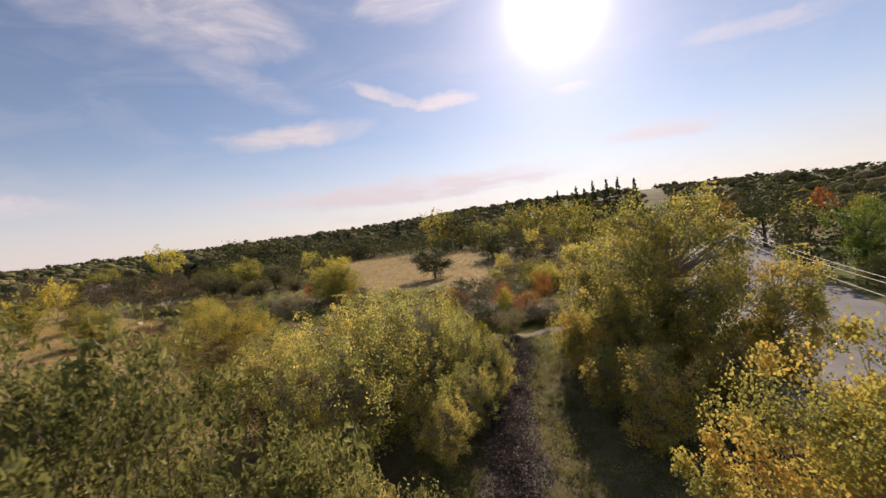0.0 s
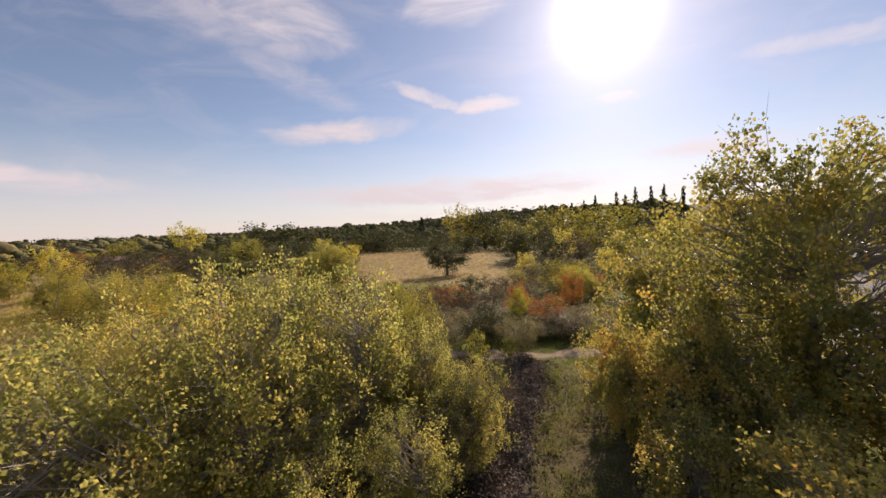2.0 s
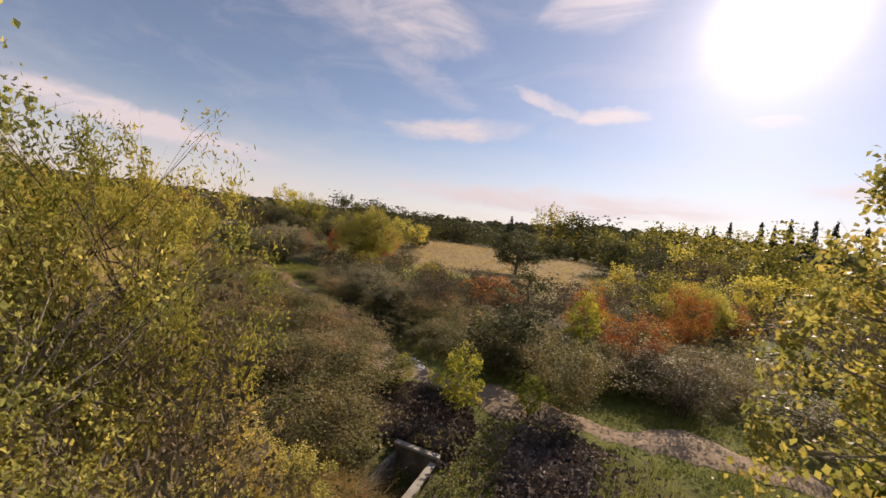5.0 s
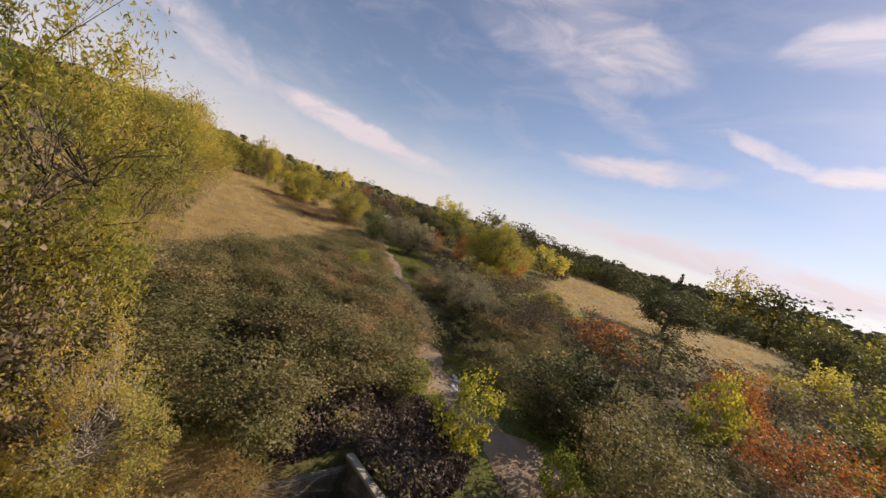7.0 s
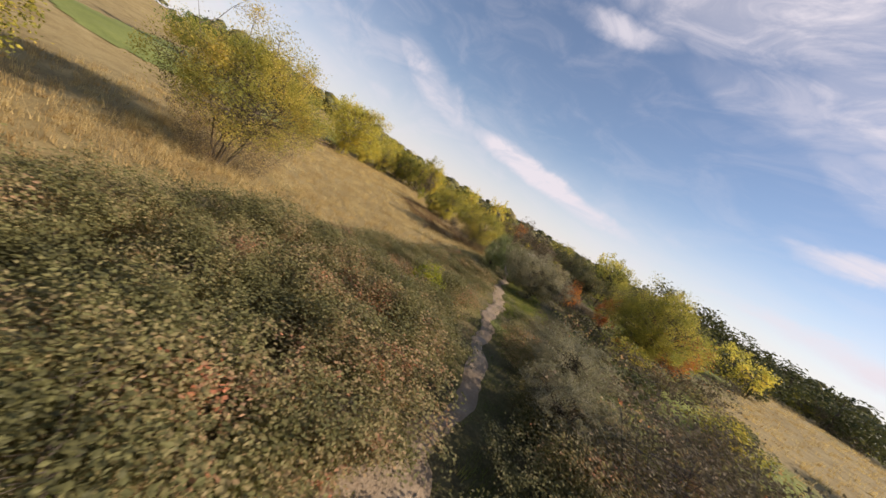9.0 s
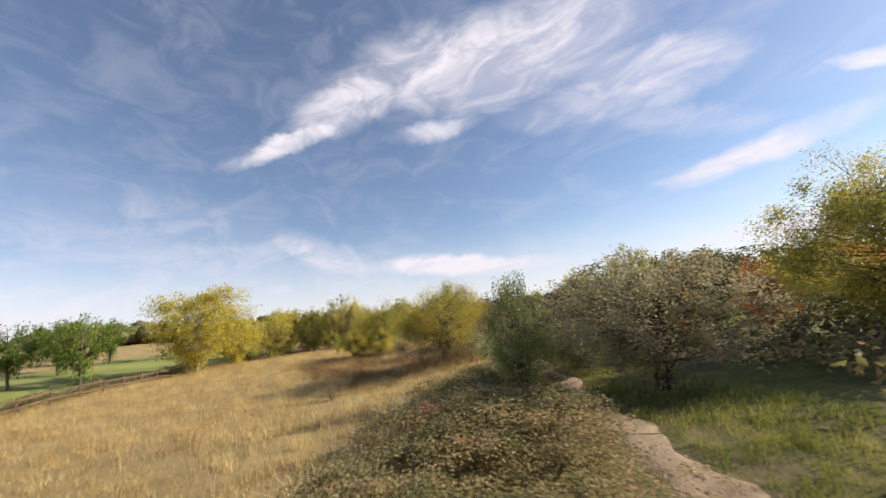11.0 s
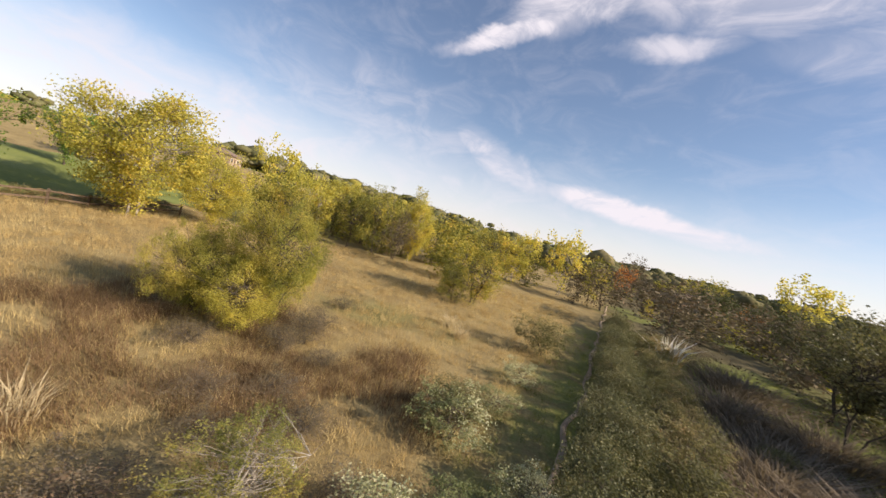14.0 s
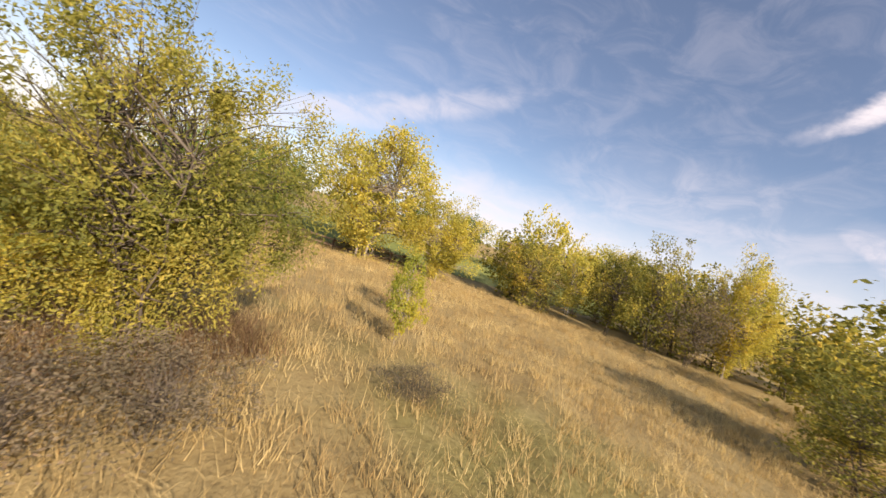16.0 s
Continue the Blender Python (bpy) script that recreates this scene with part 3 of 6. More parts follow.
def plant_model(kind, seed):
    """The trunk mesh and crown mesh of a plant one metre tall and about one metre wide, by kind."""
    spec = KINDS[kind]
    rng = np.random.default_rng(1000 * (1 + list(KINDS).index(kind)) + seed)
    low, clumps, spread, leaves, size, stems, twigs = (spec[k] for k in ("low", "clumps", "spread", "leaves", "size", "stems", "twigs"))
    # clump centres inside a lumpy envelope
    c = rng.normal(0, 1, (clumps, 3))
    c /= np.linalg.norm(c, axis=1, keepdims=True)
    c *= rng.uniform(0.25, 1, (clumps, 1)) ** 0.45
    mid = (1 + low) / 2
    lump = 1 + 0.26 * np.sin(3 * np.arctan2(c[:, 1], c[:, 0]) + seed) + 0.16 * np.sin(4.3 * c[:, 2] + 2 * seed)
    c *= lump[:, None]
    half = (1 - low) / 2 * 0.92
    c = np.stack([c[:, 0] * 0.44, c[:, 1] * 0.44, mid + c[:, 2] * half], 1)
    if spec.get("cone"):
        h = rng.uniform(low, 1, clumps) ** 1.1
        ang = rng.uniform(0, 6.283, clumps)
        rad = (1 - h) / (1 - low) * 0.46 * rng.uniform(0.35, 1, clumps)
        c = np.stack([np.cos(ang) * rad, np.sin(ang) * rad, h], 1)
    taper = np.clip((c[:, 2] - low) / max(0.02, spec.get("waist", 0.25)), 0.35, 1)
    c[:, :2] *= taper[:, None]
    # wood
    verts, faces = [], []
    thick = spec["thick"]
    feet = [np.array([math.cos(a), math.sin(a), 0]) * (0.0 if stems == 1 else 0.03) for a in np.linspace(0, 6.283, stems, endpoint=False)]
    crowns = []
    for k, foot in enumerate(feet):
        lean = rng.normal(0, 0.05 if stems == 1 else 0.16, 2)
        top = np.array([lean[0], lean[1], 0.9 if stems == 1 else rng.uniform(0.6, 0.88)])
        line = bent(foot, top, 0.012, rng, 8)
        line[0] -= [0, 0, 0.03]
        tube(verts, faces, line, thick * np.linspace(1, 0.16, 8) * (1 if stems == 1 else 0.62), 7)
        crowns.append(line)
    for k, p in enumerate(c):
        if rng.random() > spec["limbs"]:
            continue
        line = crowns[rng.integers(len(crowns))]
        j = int(np.clip(np.searchsorted(line[:, 2], max(p[2] * 0.62, low * 0.55)), 1, 6))
        limb = bent(line[j], p, 0.02, rng, 4)
        tube(verts, faces, limb, thick * np.linspace(0.34, 0.06, 4), 4)
        for _ in range(twigs):
            end = p + rng.normal(0, spread * 1.1, 3) + [0, 0, 0.02]
            tube(verts, faces, bent(limb[2], end, 0.01, rng, 3), thick * np.linspace(0.09, 0.02, 3), 3)
    skirt = None
    if spec.get("skirt"):
        # dry twigs and shrivelled leaves of the lower half
        k = int(leaves * 0.55)
        ang, rad, hh = rng.uniform(0, 6.283, k), rng.uniform(0.1, 1, k) ** 0.5, rng.random(k) ** 1.1 * spec["skirt"] * 1.2
        rad = rad * (0.22 + 0.5 * hh)
        skirt = leaves_mesh(kind + "_skirt", np.stack([np.cos(ang) * rad, np.sin(ang) * rad, 0.01 + hh], 1), size * 0.9, SCRUB, rng, 0.16, -0.9)
    trunk = mesh_from(kind + "_trunk", np.concatenate(verts), np.concatenate(faces), spec["bark"], True)
    share = np.ones(clumps)
    if skirt:
        share = np.clip((c[:, 2] - 0.18) / 0.35, 0.06, 1)
    per = rng.multinomial(leaves, share / share.sum())
    centres = np.repeat(c, per, 0) + rng.normal(0, 1, (leaves, 3)).clip(-1.7, 1.7) * spread * np.repeat(rng.uniform(0.45, 1.45, clumps), per)[:, None]
    if spec.get("droop"):
        centres[:, 2] -= spec["droop"] * rng.random(leaves) * 0.35
    centres[:, 2] = np.clip(centres[:, 2], 0.01, 1.06)
    crown = leaves_mesh(kind + "_crown", centres, size, spec["leaf"], rng, spec.get("slim", 0.6), spec.get("droop", 0.0), spec.get("fold", 0.25))
    return (trunk, crown, skirt) if skirt else (trunk, crown)


KINDS = {
    "big_sycamore": dict(low=0.0, clumps=420, spread=0.032, leaves=34000, size=0.0145, stems=1, twigs=3, thick=0.014, limbs=0.7, bark=PALE_BARK, leaf=SYCAMORE, slim=0.95, fold=0.35),
    "sycamore": dict(low=0.0, clumps=300, spread=0.034, leaves=13000, size=0.0215, stems=1, twigs=3, thick=0.014, limbs=0.7, bark=PALE_BARK, leaf=SYCAMORE, slim=0.95, fold=0.35),
    "near_sycamore": dict(low=0.25, clumps=300, spread=0.030, leaves=64000, size=0.0112, stems=2, twigs=2, thick=0.012, limbs=0.5, bark=PALE_BARK, leaf=SYCAMORE, slim=0.95, fold=0.35),
    "near_willow": dict(low=0.25, clumps=210, spread=0.034, leaves=24000, size=0.022, stems=4, twigs=2, thick=0.010, limbs=0.5, bark=BARK, leaf=OLIVE_GREY, slim=0.42, fold=0.3),
    "yellow_willow": dict(low=0.05, clumps=260, spread=0.034, leaves=26000, size=0.019, stems=4, twigs=3, thick=0.010, limbs=0.6, bark=BARK, leaf=GOLD_WILLOW, slim=0.3, fold=0.3, droop=0.1),
    "green_tree": dict(low=0.0, clumps=330, spread=0.030, leaves=17500, size=0.0145, stems=5, twigs=2, thick=0.010, limbs=0.8, bark=PALE_BARK, leaf=GREEN_TREE, slim=0.85, fold=0.35),
    "twig_willow": dict(low=0.10, clumps=200, spread=0.045, leaves=46000, size=0.015, stems=6, twigs=4, thick=0.009, limbs=1.0, bark=BARK, leaf=GOLD_WILLOW, slim=0.32, droop=0.2, skirt=0.45),
    "grey_tree": dict(low=0.36, clumps=110, spread=0.050, leaves=7000, size=0.026, stems=3, twigs=3, thick=0.016, limbs=1.0, bark=DARK_BARK, leaf=DUSTY, slim=0.6),
    "slender_tree": dict(low=0.06, clumps=110, spread=0.05, leaves=15000, size=0.02, stems=3, twigs=3, thick=0.012, limbs=1.0, bark=DARK_BARK, leaf=DEEP_GREEN, slim=0.65, waist=0.12),
    "tall_tree": dict(low=0.22, clumps=120, spread=0.050, leaves=9000, size=0.022, stems=1, twigs=2, thick=0.022, limbs=0.9, bark=DARK_BARK, leaf=GOLD_WILLOW, slim=0.7),
    "big_willow": dict(low=0.04, clumps=260, spread=0.040, leaves=56000, size=0.0150, stems=6, twigs=3, thick=0.011, limbs=0.8, bark=BARK, leaf=GOLD_WILLOW, slim=0.42, droop=0.15),
    "yellow_shrub": dict(low=0.0, clumps=200, spread=0.040, leaves=24000, size=0.0165, stems=6, twigs=3, thick=0.009, limbs=0.8, bark=BARK, leaf=YELLOW, slim=0.5),
    "dense_scrub": dict(low=0.05, clumps=220, spread=0.042, leaves=30000, size=0.0185, stems=5, twigs=3, thick=0.010, limbs=1.0, bark=DARK_BARK, leaf=GREY_BROWN, slim=0.5),
    "yellow_tree": dict(low=0.04, clumps=210, spread=0.042, leaves=24000, size=0.0185, stems=2, twigs=2, thick=0.015, limbs=0.8, bark=PALE_BARK, leaf=YELLOW, slim=0.75),
    "olive_tree": dict(low=0.02, clumps=120, spread=0.050, leaves=5200, size=0.030, stems=4, twigs=1, thick=0.012, limbs=0.7, bark=BARK, leaf=WILLOW, slim=0.55, waist=0.06),
    "oak": dict(low=0.02, clumps=110, spread=0.060, leaves=9000, size=0.032, stems=1, twigs=1, thick=0.03, limbs=0.6, bark=BARK, leaf=OAK, slim=0.7, waist=0.08),
    "scrub": dict(low=0.04, clumps=110, spread=0.065, leaves=4000, size=0.026, stems=7, twigs=2, thick=0.008, limbs=0.9, bark=BARK, leaf=SCRUB, slim=0.5),
    "red_bush": dict(low=0.06, clumps=80, spread=0.06, leaves=5000, size=0.028, stems=4, twigs=2, thick=0.010, limbs=0.8, bark=BARK, leaf=RED, slim=0.6),
    "conifer": dict(low=0.04, clumps=150, spread=0.016, leaves=1300, size=0.065, stems=1, twigs=0, thick=0.018, limbs=0.2, bark=BARK, leaf=CONIFER, slim=0.4, cone=True, waist=0.01),
    "park_tree": dict(low=0.20, clumps=90, spread=0.05, leaves=6000, size=0.028, stems=1, twigs=1, thick=0.022, limbs=0.7, bark=BARK, leaf=PARK, slim=0.75),
    "bramble": dict(low=0.0, clumps=140, spread=0.06, leaves=8000, size=0.0255, stems=5, twigs=1, thick=0.005, limbs=0.25, bark=BARK, leaf=BRAMBLE, slim=0.75, waist=0.01),
    "hedge_bramble": dict(low=0.0, clumps=150, spread=0.055, leaves=9000, size=0.026, stems=5, twigs=2, thick=0.006, limbs=0.4, bark=BARK, leaf=SHADED_HEDGE, slim=0.7, waist=0.01),
    "sapling": dict(low=0.10, clumps=60, spread=0.05, leaves=2600, size=0.036, stems=2, twigs=3, thick=0.008, limbs=1.0, bark=PALE_BARK, leaf=SAPLING, slim=0.85),
    "coyote_bush": dict(low=0.0, clumps=90, spread=0.05, leaves=4000, size=0.035, stems=6, twigs=3, thick=0.010, limbs=0.7, bark=BARK, leaf=PALE_LEAF, slim=0.5, waist=0.02),
    "far_bramble": dict(low=0.0, clumps=60, spread=0.07, leaves=1000, size=0.07, stems=3, twigs=0, thick=0.008, limbs=0.2, bark=BARK, leaf=BRAMBLE, slim=0.7, waist=0.01),
    "far_scrub": dict(low=0.0, clumps=70, spread=0.065, leaves=1500, size=0.05, stems=3, twigs=0, thick=0.010, limbs=0.3, bark=BARK, leaf=SCRUB, slim=0.55, waist=0.04),
    "far_olive_tree": dict(low=0.0, clumps=80, spread=0.065, leaves=1900, size=0.049, stems=2, twigs=0, thick=0.014, limbs=0.2, bark=BARK, leaf=WILLOW, slim=0.6, waist=0.05),
    "far_oak": dict(low=0.0, clumps=80, spread=0.065, leaves=1800, size=0.054, stems=1, twigs=0, thick=0.03, limbs=0.2, bark=BARK, leaf=OAK, slim=0.7, waist=0.08),
    "far_yellow_tree": dict(low=0.10, clumps=80, spread=0.05, leaves=1700, size=0.048, stems=2, twigs=0, thick=0.015, limbs=0.5, bark=PALE_BARK, leaf=YELLOW, slim=0.7),
    "far_red_bush": dict(low=0.04, clumps=60, spread=0.06, leaves=1600, size=0.048, stems=3, twigs=0, thick=0.010, limbs=0.4, bark=BARK, leaf=RED, slim=0.6),
}
LABELS = {
    "sycamore": ("yellowing sycamore tree with dense broad leaves", "tree"), "green_tree": ("yellow-green multi-stemmed tree with loose crown", "tree"),
    "willow": ("willow with narrow olive and yellow leaves", "tree"), "yellow_tree": ("bright yellow autumn cottonwood with pale trunk", "tree"),
    "olive_tree": ("olive-green tree turning yellow at the edge", "tree"), "oak": ("dark green oak with dense rounded crown", "tree"),
    "scrub": ("half-bare grey-brown shrub with many fine twigs", "shrub"), "red_bush": ("russet-red autumn shrub among the brush", "shrub"),
    "conifer": ("dark pointed conifer on the ridge", "tree"), "park_tree": ("green park tree standing on the mown lawn", "tree"),
    "twig_willow": ("yellow willow with bare brown lower twigs", "tree"), "grey_tree": ("grey-green tree with several dark leaning stems", "tree"),
    "yellow_shrub": ("bright yellow shrub in the dry meadow", "shrub"), "dense_scrub": ("grey-brown tree of dense half-bare twigs", "tree"),
    "tall_tree": ("tall yellow-green tree above the brush", "tree"), "big_willow": ("large round yellow-green willow in the meadow", "tree"),
    "hedge_bramble": ("green bramble hedge plant along the footpath, shadow side put into its dark leaves", "bramble"),
    "yellow_willow": ("tall willow with narrow yellow-green leaves", "tree"),
    "slender_tree": ("bushy dark green young tree beside the trail", "tree"),
    "coyote_bush": ("low shrub covered in pale seed heads", "shrub"),
    "bramble": ("bramble thicket with green and brown leaves", "bramble"), "sapling": ("slender sapling with large yellow leaves", "sapling"),
}
GROUPS = {"tree": "trees of the valley", "shrub": "shrubs of the valley", "bramble": "brambles along the trail", "sapling": "saplings by the wash"}


def plant(kind, x, y, height, width, seed=0, turn=0.0, label="", sink=0.0):
    """A plant standing on the ground: an Empty at its foot with trunk and crown."""
    key = (kind, seed)
    plain = kind.replace("far_", "").replace("near_", "").replace("big_syc", "syc")
    if key not in PLANTS:
        PLANTS[key] = plant_model(kind, seed)
    foot = new(plain)
    text, category = LABELS[plain]
    tagged(foot, label or text, category, GROUPS[category])
    for part_name, me in zip(("trunk", "crown", "dry_foliage"), PLANTS[key]):
        ob = new(part_name, me)
        ob.parent = foot
    foot.matrix_basis = Matrix.LocRotScale((x, y, gz(x, y) - sink), Euler((0, 0, radians(turn))), (width, width, height))
    return foot

# trees and shrubs, each at its foot
plant("near_sycamore", 24.9, 17.6, 8.8, 6.4, 1, 10)
plant("near_willow", 13.0, 15.6, 10.6, 5.2, 0, 20, "tall willow with grey-green leaves")
plant("near_willow", 15, 17.3, 8.7, 4.3, 1, 87, "tall willow with grey-green leaves")
plant("near_willow", 11.0, 17.6, 10.6, 5.2, 0, 154, "tall willow with grey-green leaves")
plant("near_willow", 14.1, 19.1, 7.7, 4.3, 1, 221, "tall willow with grey-green leaves")
plant("near_willow", 10.6, 15.2, 10.7, 5.2, 0, 288, "tall willow with grey-green leaves")
plant("near_willow", 15.9, 19, 6.8, 3.2, 1, 355, "tall willow with grey-green leaves")
plant("green_tree", 12.2, 28.4, 7.4, 6.0, 0, 40)
plant("green_tree", 14.1, 31.2, 7.7, 6.1, 1, 123)
plant("green_tree", 15.8, 34.7, 7.5, 6.2, 2, 206)
plant("green_tree", 13.5, 34.0, 8.3, 6.0, 0, 289)
plant("green_tree", 16.6, 36.8, 6.2, 3.6, 1, 12)
plant("green_tree", 11, 33.3, 7.3, 5.7, 2, 95)
plant("green_tree", 9.8, 30.6, 6.8, 4.7, 0, 178)
plant("green_tree", 12.2, 35.4, 7.4, 5.1, 1, 261)
plant("green_tree", 8.0, 33.2, 5.8, 5.1, 2, 344)
plant("green_tree", 7.1, 34.4, 6.4, 5.7, 0, 67)
plant("green_tree", 16.8, 29, 4.2, 3.5, 1, 150)
plant("green_tree", 18.3, 31.6, 4.0, 3.3, 2, 233)
plant("green_tree", 19.4, 34.5, 3.8, 3.2, 0, 316)
plant("green_tree", 19.2, 36.6, 3.8, 3.0, 1, 39)
plant("scrub", 18.5, 37.7, 4.8, 2.8, 0, 10, "brown half-bare shrub with a few yellow leaves")
plant("scrub", 19.6, 35.4, 4.0, 3.2, 1, 10, "brown half-bare shrub with a few yellow leaves")
plant("scrub", 18.1, 33.6, 3.3, 3.6, 1, 100, "brown half-bare shrub with a few yellow leaves")
plant("scrub", 20.5, 36.4, 4.6, 2.6, 0, 75, "brown half-bare shrub with a few yellow leaves")
plant("green_tree", 20.3, 35.4, 4.3, 2.6, 2, 120)
plant("green_tree", 18.9, 39.2, 2.5, 2.3, 1, 15, "low yellow-green shrub beside the culvert")
plant("sycamore", 27.4, 35.1, 6.5, 4.7, 1, 120)
plant("sycamore", 36.6, 32.9, 7.3, 6.3, 2, 140)
plant("sycamore", 30.8, 43.9, 8.4, 6.9, 2, 50)
plant("sycamore", 26.4, 38.4, 4.7, 3.0, 0, 10, "young yellow sycamore beside the wash")
plant("sycamore", 26.4, 36.4, 4.9, 3.0, 1, 90, "young yellow sycamore beside the wash")
plant("sapling", 28.4, 41, 4.8, 3.2, 0, 30)
plant("scrub", 27.8, 50.4, 2.2, 4.3, 0, 33)
plant("bramble", 23.6, 48.1, 2.6, 3.1, 0, 10)
plant("bramble", 27.3, 53, 1.9, 4.6, 1, 50)
plant("sapling", 18.2, 46.2, 1.3, 1.2, 0, 80)
plant("sapling", 20.5, 45.5, 2.2, 1.9, 0, 180)
plant("oak", 15.6, 95.5, 6.2, 9.4, 0, 0, "lone dark oak in the dry field")
plant("scrub", 25.1, 61.3, 3.1, 6.9, 0, 90)
plant("scrub", 19.3, 63.1, 2.8, 6.0, 1, 190)
plant("oak", 21.2, 50.6, 2.6, 4.2, 1, 10, "low dark evergreen shrub by the trail")
plant("scrub", 15.7, 56.3, 3.1, 6.0, 0, 200)
plant("yellow_shrub", -33.0, 67.2, 2.8, 3.6, 0, 0, "yellow-leaved shrub in the dry meadow")
plant("sapling", -40.1, 67.9, 2.2, 1.4, 0, 0)
plant("coyote_bush", -28.9, 75.0, 1.6, 2.5, 0, 0)
plant("coyote_bush", -26.4, 76.4, 1.1, 1.7, 0, 120)
plant("slender_tree", -8.2, 63.8, 4.3, 2.3, 1, 40)
plant("big_willow", -1.6, 77.4, 8.2, 8.8, 1, 227, "round willow tree, dark inside with bright yellow side")
plant("coyote_bush", -22.3, 72.3, 0.9, 1.9, 0, 268)
plant("coyote_bush", -23.8, 73.1, 1.0, 1.7, 0, 306)
plant("coyote_bush", -20.3, 70.6, 0.8, 1.8, 0, 10)
plant("coyote_bush", -25.9, 74.9, 0.8, 1.7, 0, 200)
plant("coyote_bush", -18.3, 69.1, 0.9, 1.9, 0, 332)
plant("coyote_bush", -30.9, 76.8, 0.8, 1.9, 0, 182)
plant("coyote_bush", -33.8, 78.7, 1.0, 2.1, 0, 48)
plant("scrub", -28.8, 68.6, 0.7, 1.9, 1, 81, "low dead brown weeds in the dry grass")
plant("scrub", -27.1, 69.4, 0.7, 1.7, 1, 67, "low dead brown weeds in the dry grass")
plant("scrub", -24.2, 66.7, 0.8, 2.3, 1, 89, "low dead brown weeds in the dry grass")
plant("scrub", -31.5, 66.7, 0.7, 2.2, 1, 96, "low dead brown weeds in the dry grass")
plant("scrub", -38.5, 70.4, 0.7, 1.7, 1, 74, "low dead brown weeds in the dry grass")
plant("scrub", -15.6, 59.1, 0.6, 1.5, 1, 81, "low dead brown weeds in the dry grass")
plant("scrub", -15.8, 61.8, 0.6, 1.6, 1, 81, "low dead brown weeds in the dry grass")
plant("scrub", -25, 68.6, 0.8, 2.5, 1, 96, "low dead brown weeds in the dry grass")
plant("scrub", -23.4, 69.6, 0.8, 2.1, 1, 81, "low dead brown weeds in the dry grass")
plant("scrub", -28.1, 71.3, 0.7, 2.1, 1, 89, "low dead brown weeds in the dry grass")
plant("scrub", -29.5, 70.2, 0.7, 1.8, 1, 74, "low dead brown weeds in the dry grass")
plant("scrub", -26, 72.7, 0.7, 1.8, 1, 74, "low dead brown weeds in the dry grass")
plant("scrub", -20.9, 65.7, 0.7, 2.2, 1, 96, "low dead brown weeds in the dry grass")
plant("scrub", -32, 70.9, 0.7, 1.7, 1, 74, "low dead brown weeds in the dry grass")
plant("yellow_willow", 17.2, 38.1, 7.0, 3.6, 0, 130)
plant("dense_scrub", 10.4, 57.6, 2.6, 4.2, 0, 40, "grey-brown shrub of dense twigs beside the trail")
plant("dense_scrub", 13.6, 54.9, 2.2, 3.4, 0, 160, "grey-brown shrub of dense twigs beside the trail")
plant("green_tree", 18.2, 36.2, 5.4, 3.6, 2, 200)
plant("big_sycamore", 32.2, 35.2, 12.0, 9.2, 0, 0, "large sycamore, dark green within, yellow outside")
plant("big_sycamore", 28.2, 35.0, 6.3, 4.8, 1, 60, "large sycamore, dark green within, yellow outside")
plant("red_bush", 26.6, 54.1, 3.0, 3.3, 0, 0)
plant("scrub", 18.4, 45.6, 0.5, 0.9, 1, 99, "dead brown weeds beside the concrete culvert")
plant("scrub", 17.9, 44.6, 0.5, 1.0, 1, 108, "dead brown weeds beside the concrete culvert")
plant("scrub", 17.9, 42.2, 0.7, 1.5, 1, 198, "dead brown weeds beside the concrete culvert")
plant("sapling", 24.3, 55.1, 3.7, 2.2, 0, 60, "bright yellow young tree beside a red shrub")
plant("yellow_tree", 32.4, 65.4, 4.8, 4.8, 1, 30)
plant("red_bush", 24.8, 58.1, 3.8, 2.9, 1, 50, "orange-red autumn shrub at the foot of the hill")
plant("red_bush", 30.3, 60, 4.2, 2.7, 0, 150, "orange-red autumn shrub at the foot of the hill")
plant("red_bush", 35, 67.5, 3.1, 3.6, 1, 0)
plant("twig_willow", -1.5, 42.4, 7.8, 9.0, 1, 0)
plant("twig_willow", -17.9, 66.2, 5.0, 6.2, 0, 200, "brown and yellow willow shrub in the meadow")
plant("big_willow", -34.6, 67.8, 5.3, 4.3, 0, 0)
plant("big_willow", -33.9, 65.4, 3.8, 3.6, 1, 70, "green and yellow willow shrub in the meadow")
plant("dense_scrub", -5.5, 66.8, 4.4, 6.0, 0, 0, "grey-brown tree of dense half-bare twigs")
plant("scrub", -33.4, 69.8, 1.3, 2.0, 2, 60, "dead brown twigs under the willow")
plant("scrub", -34.5, 70, 1.2, 2.2, 1, 40, "dead brown twigs under the willow")
plant("scrub", -32.4, 69.2, 1.1, 2.0, 2, 140, "dead brown twigs under the willow")
plant("grey_tree", -33.7, 95.1, 5.9, 6.3, 0, 20)
plant("grey_tree", -29, 93.8, 5.5, 5.9, 1, 110)
plant("tall_tree", -27.9, 98.7, 9.6, 6.1, 0, 0)
plant("grey_tree", -20, 87.2, 4.9, 5.5, 0, 200)
plant("grey_tree", -24.6, 91.3, 3.3, 3.3, 1, 30)
plant("grey_tree", -11, 83.1, 5.2, 4.8, 0, 90)
plant("grey_tree", -38.2, 100, 6.9, 6.7, 1, 90)
plant("grey_tree", -22.1, 100.6, 7.1, 6.8, 0, 140)
plant("yellow_tree", -50.9, 51.4, 9.9, 11.0, 0, 154)
plant("yellow_tree", -55.5, 55.4, 7.0, 7.2, 1, 231)
plant("sapling", -42.5, 65.5, 2.7, 1.5, 0, 30)
plant("olive_tree", 6, 35.4, 5.3, 5.0, 0, 0)
plant("park_tree", -47.7, 42.1, 6.9, 6.4, 0, 4)
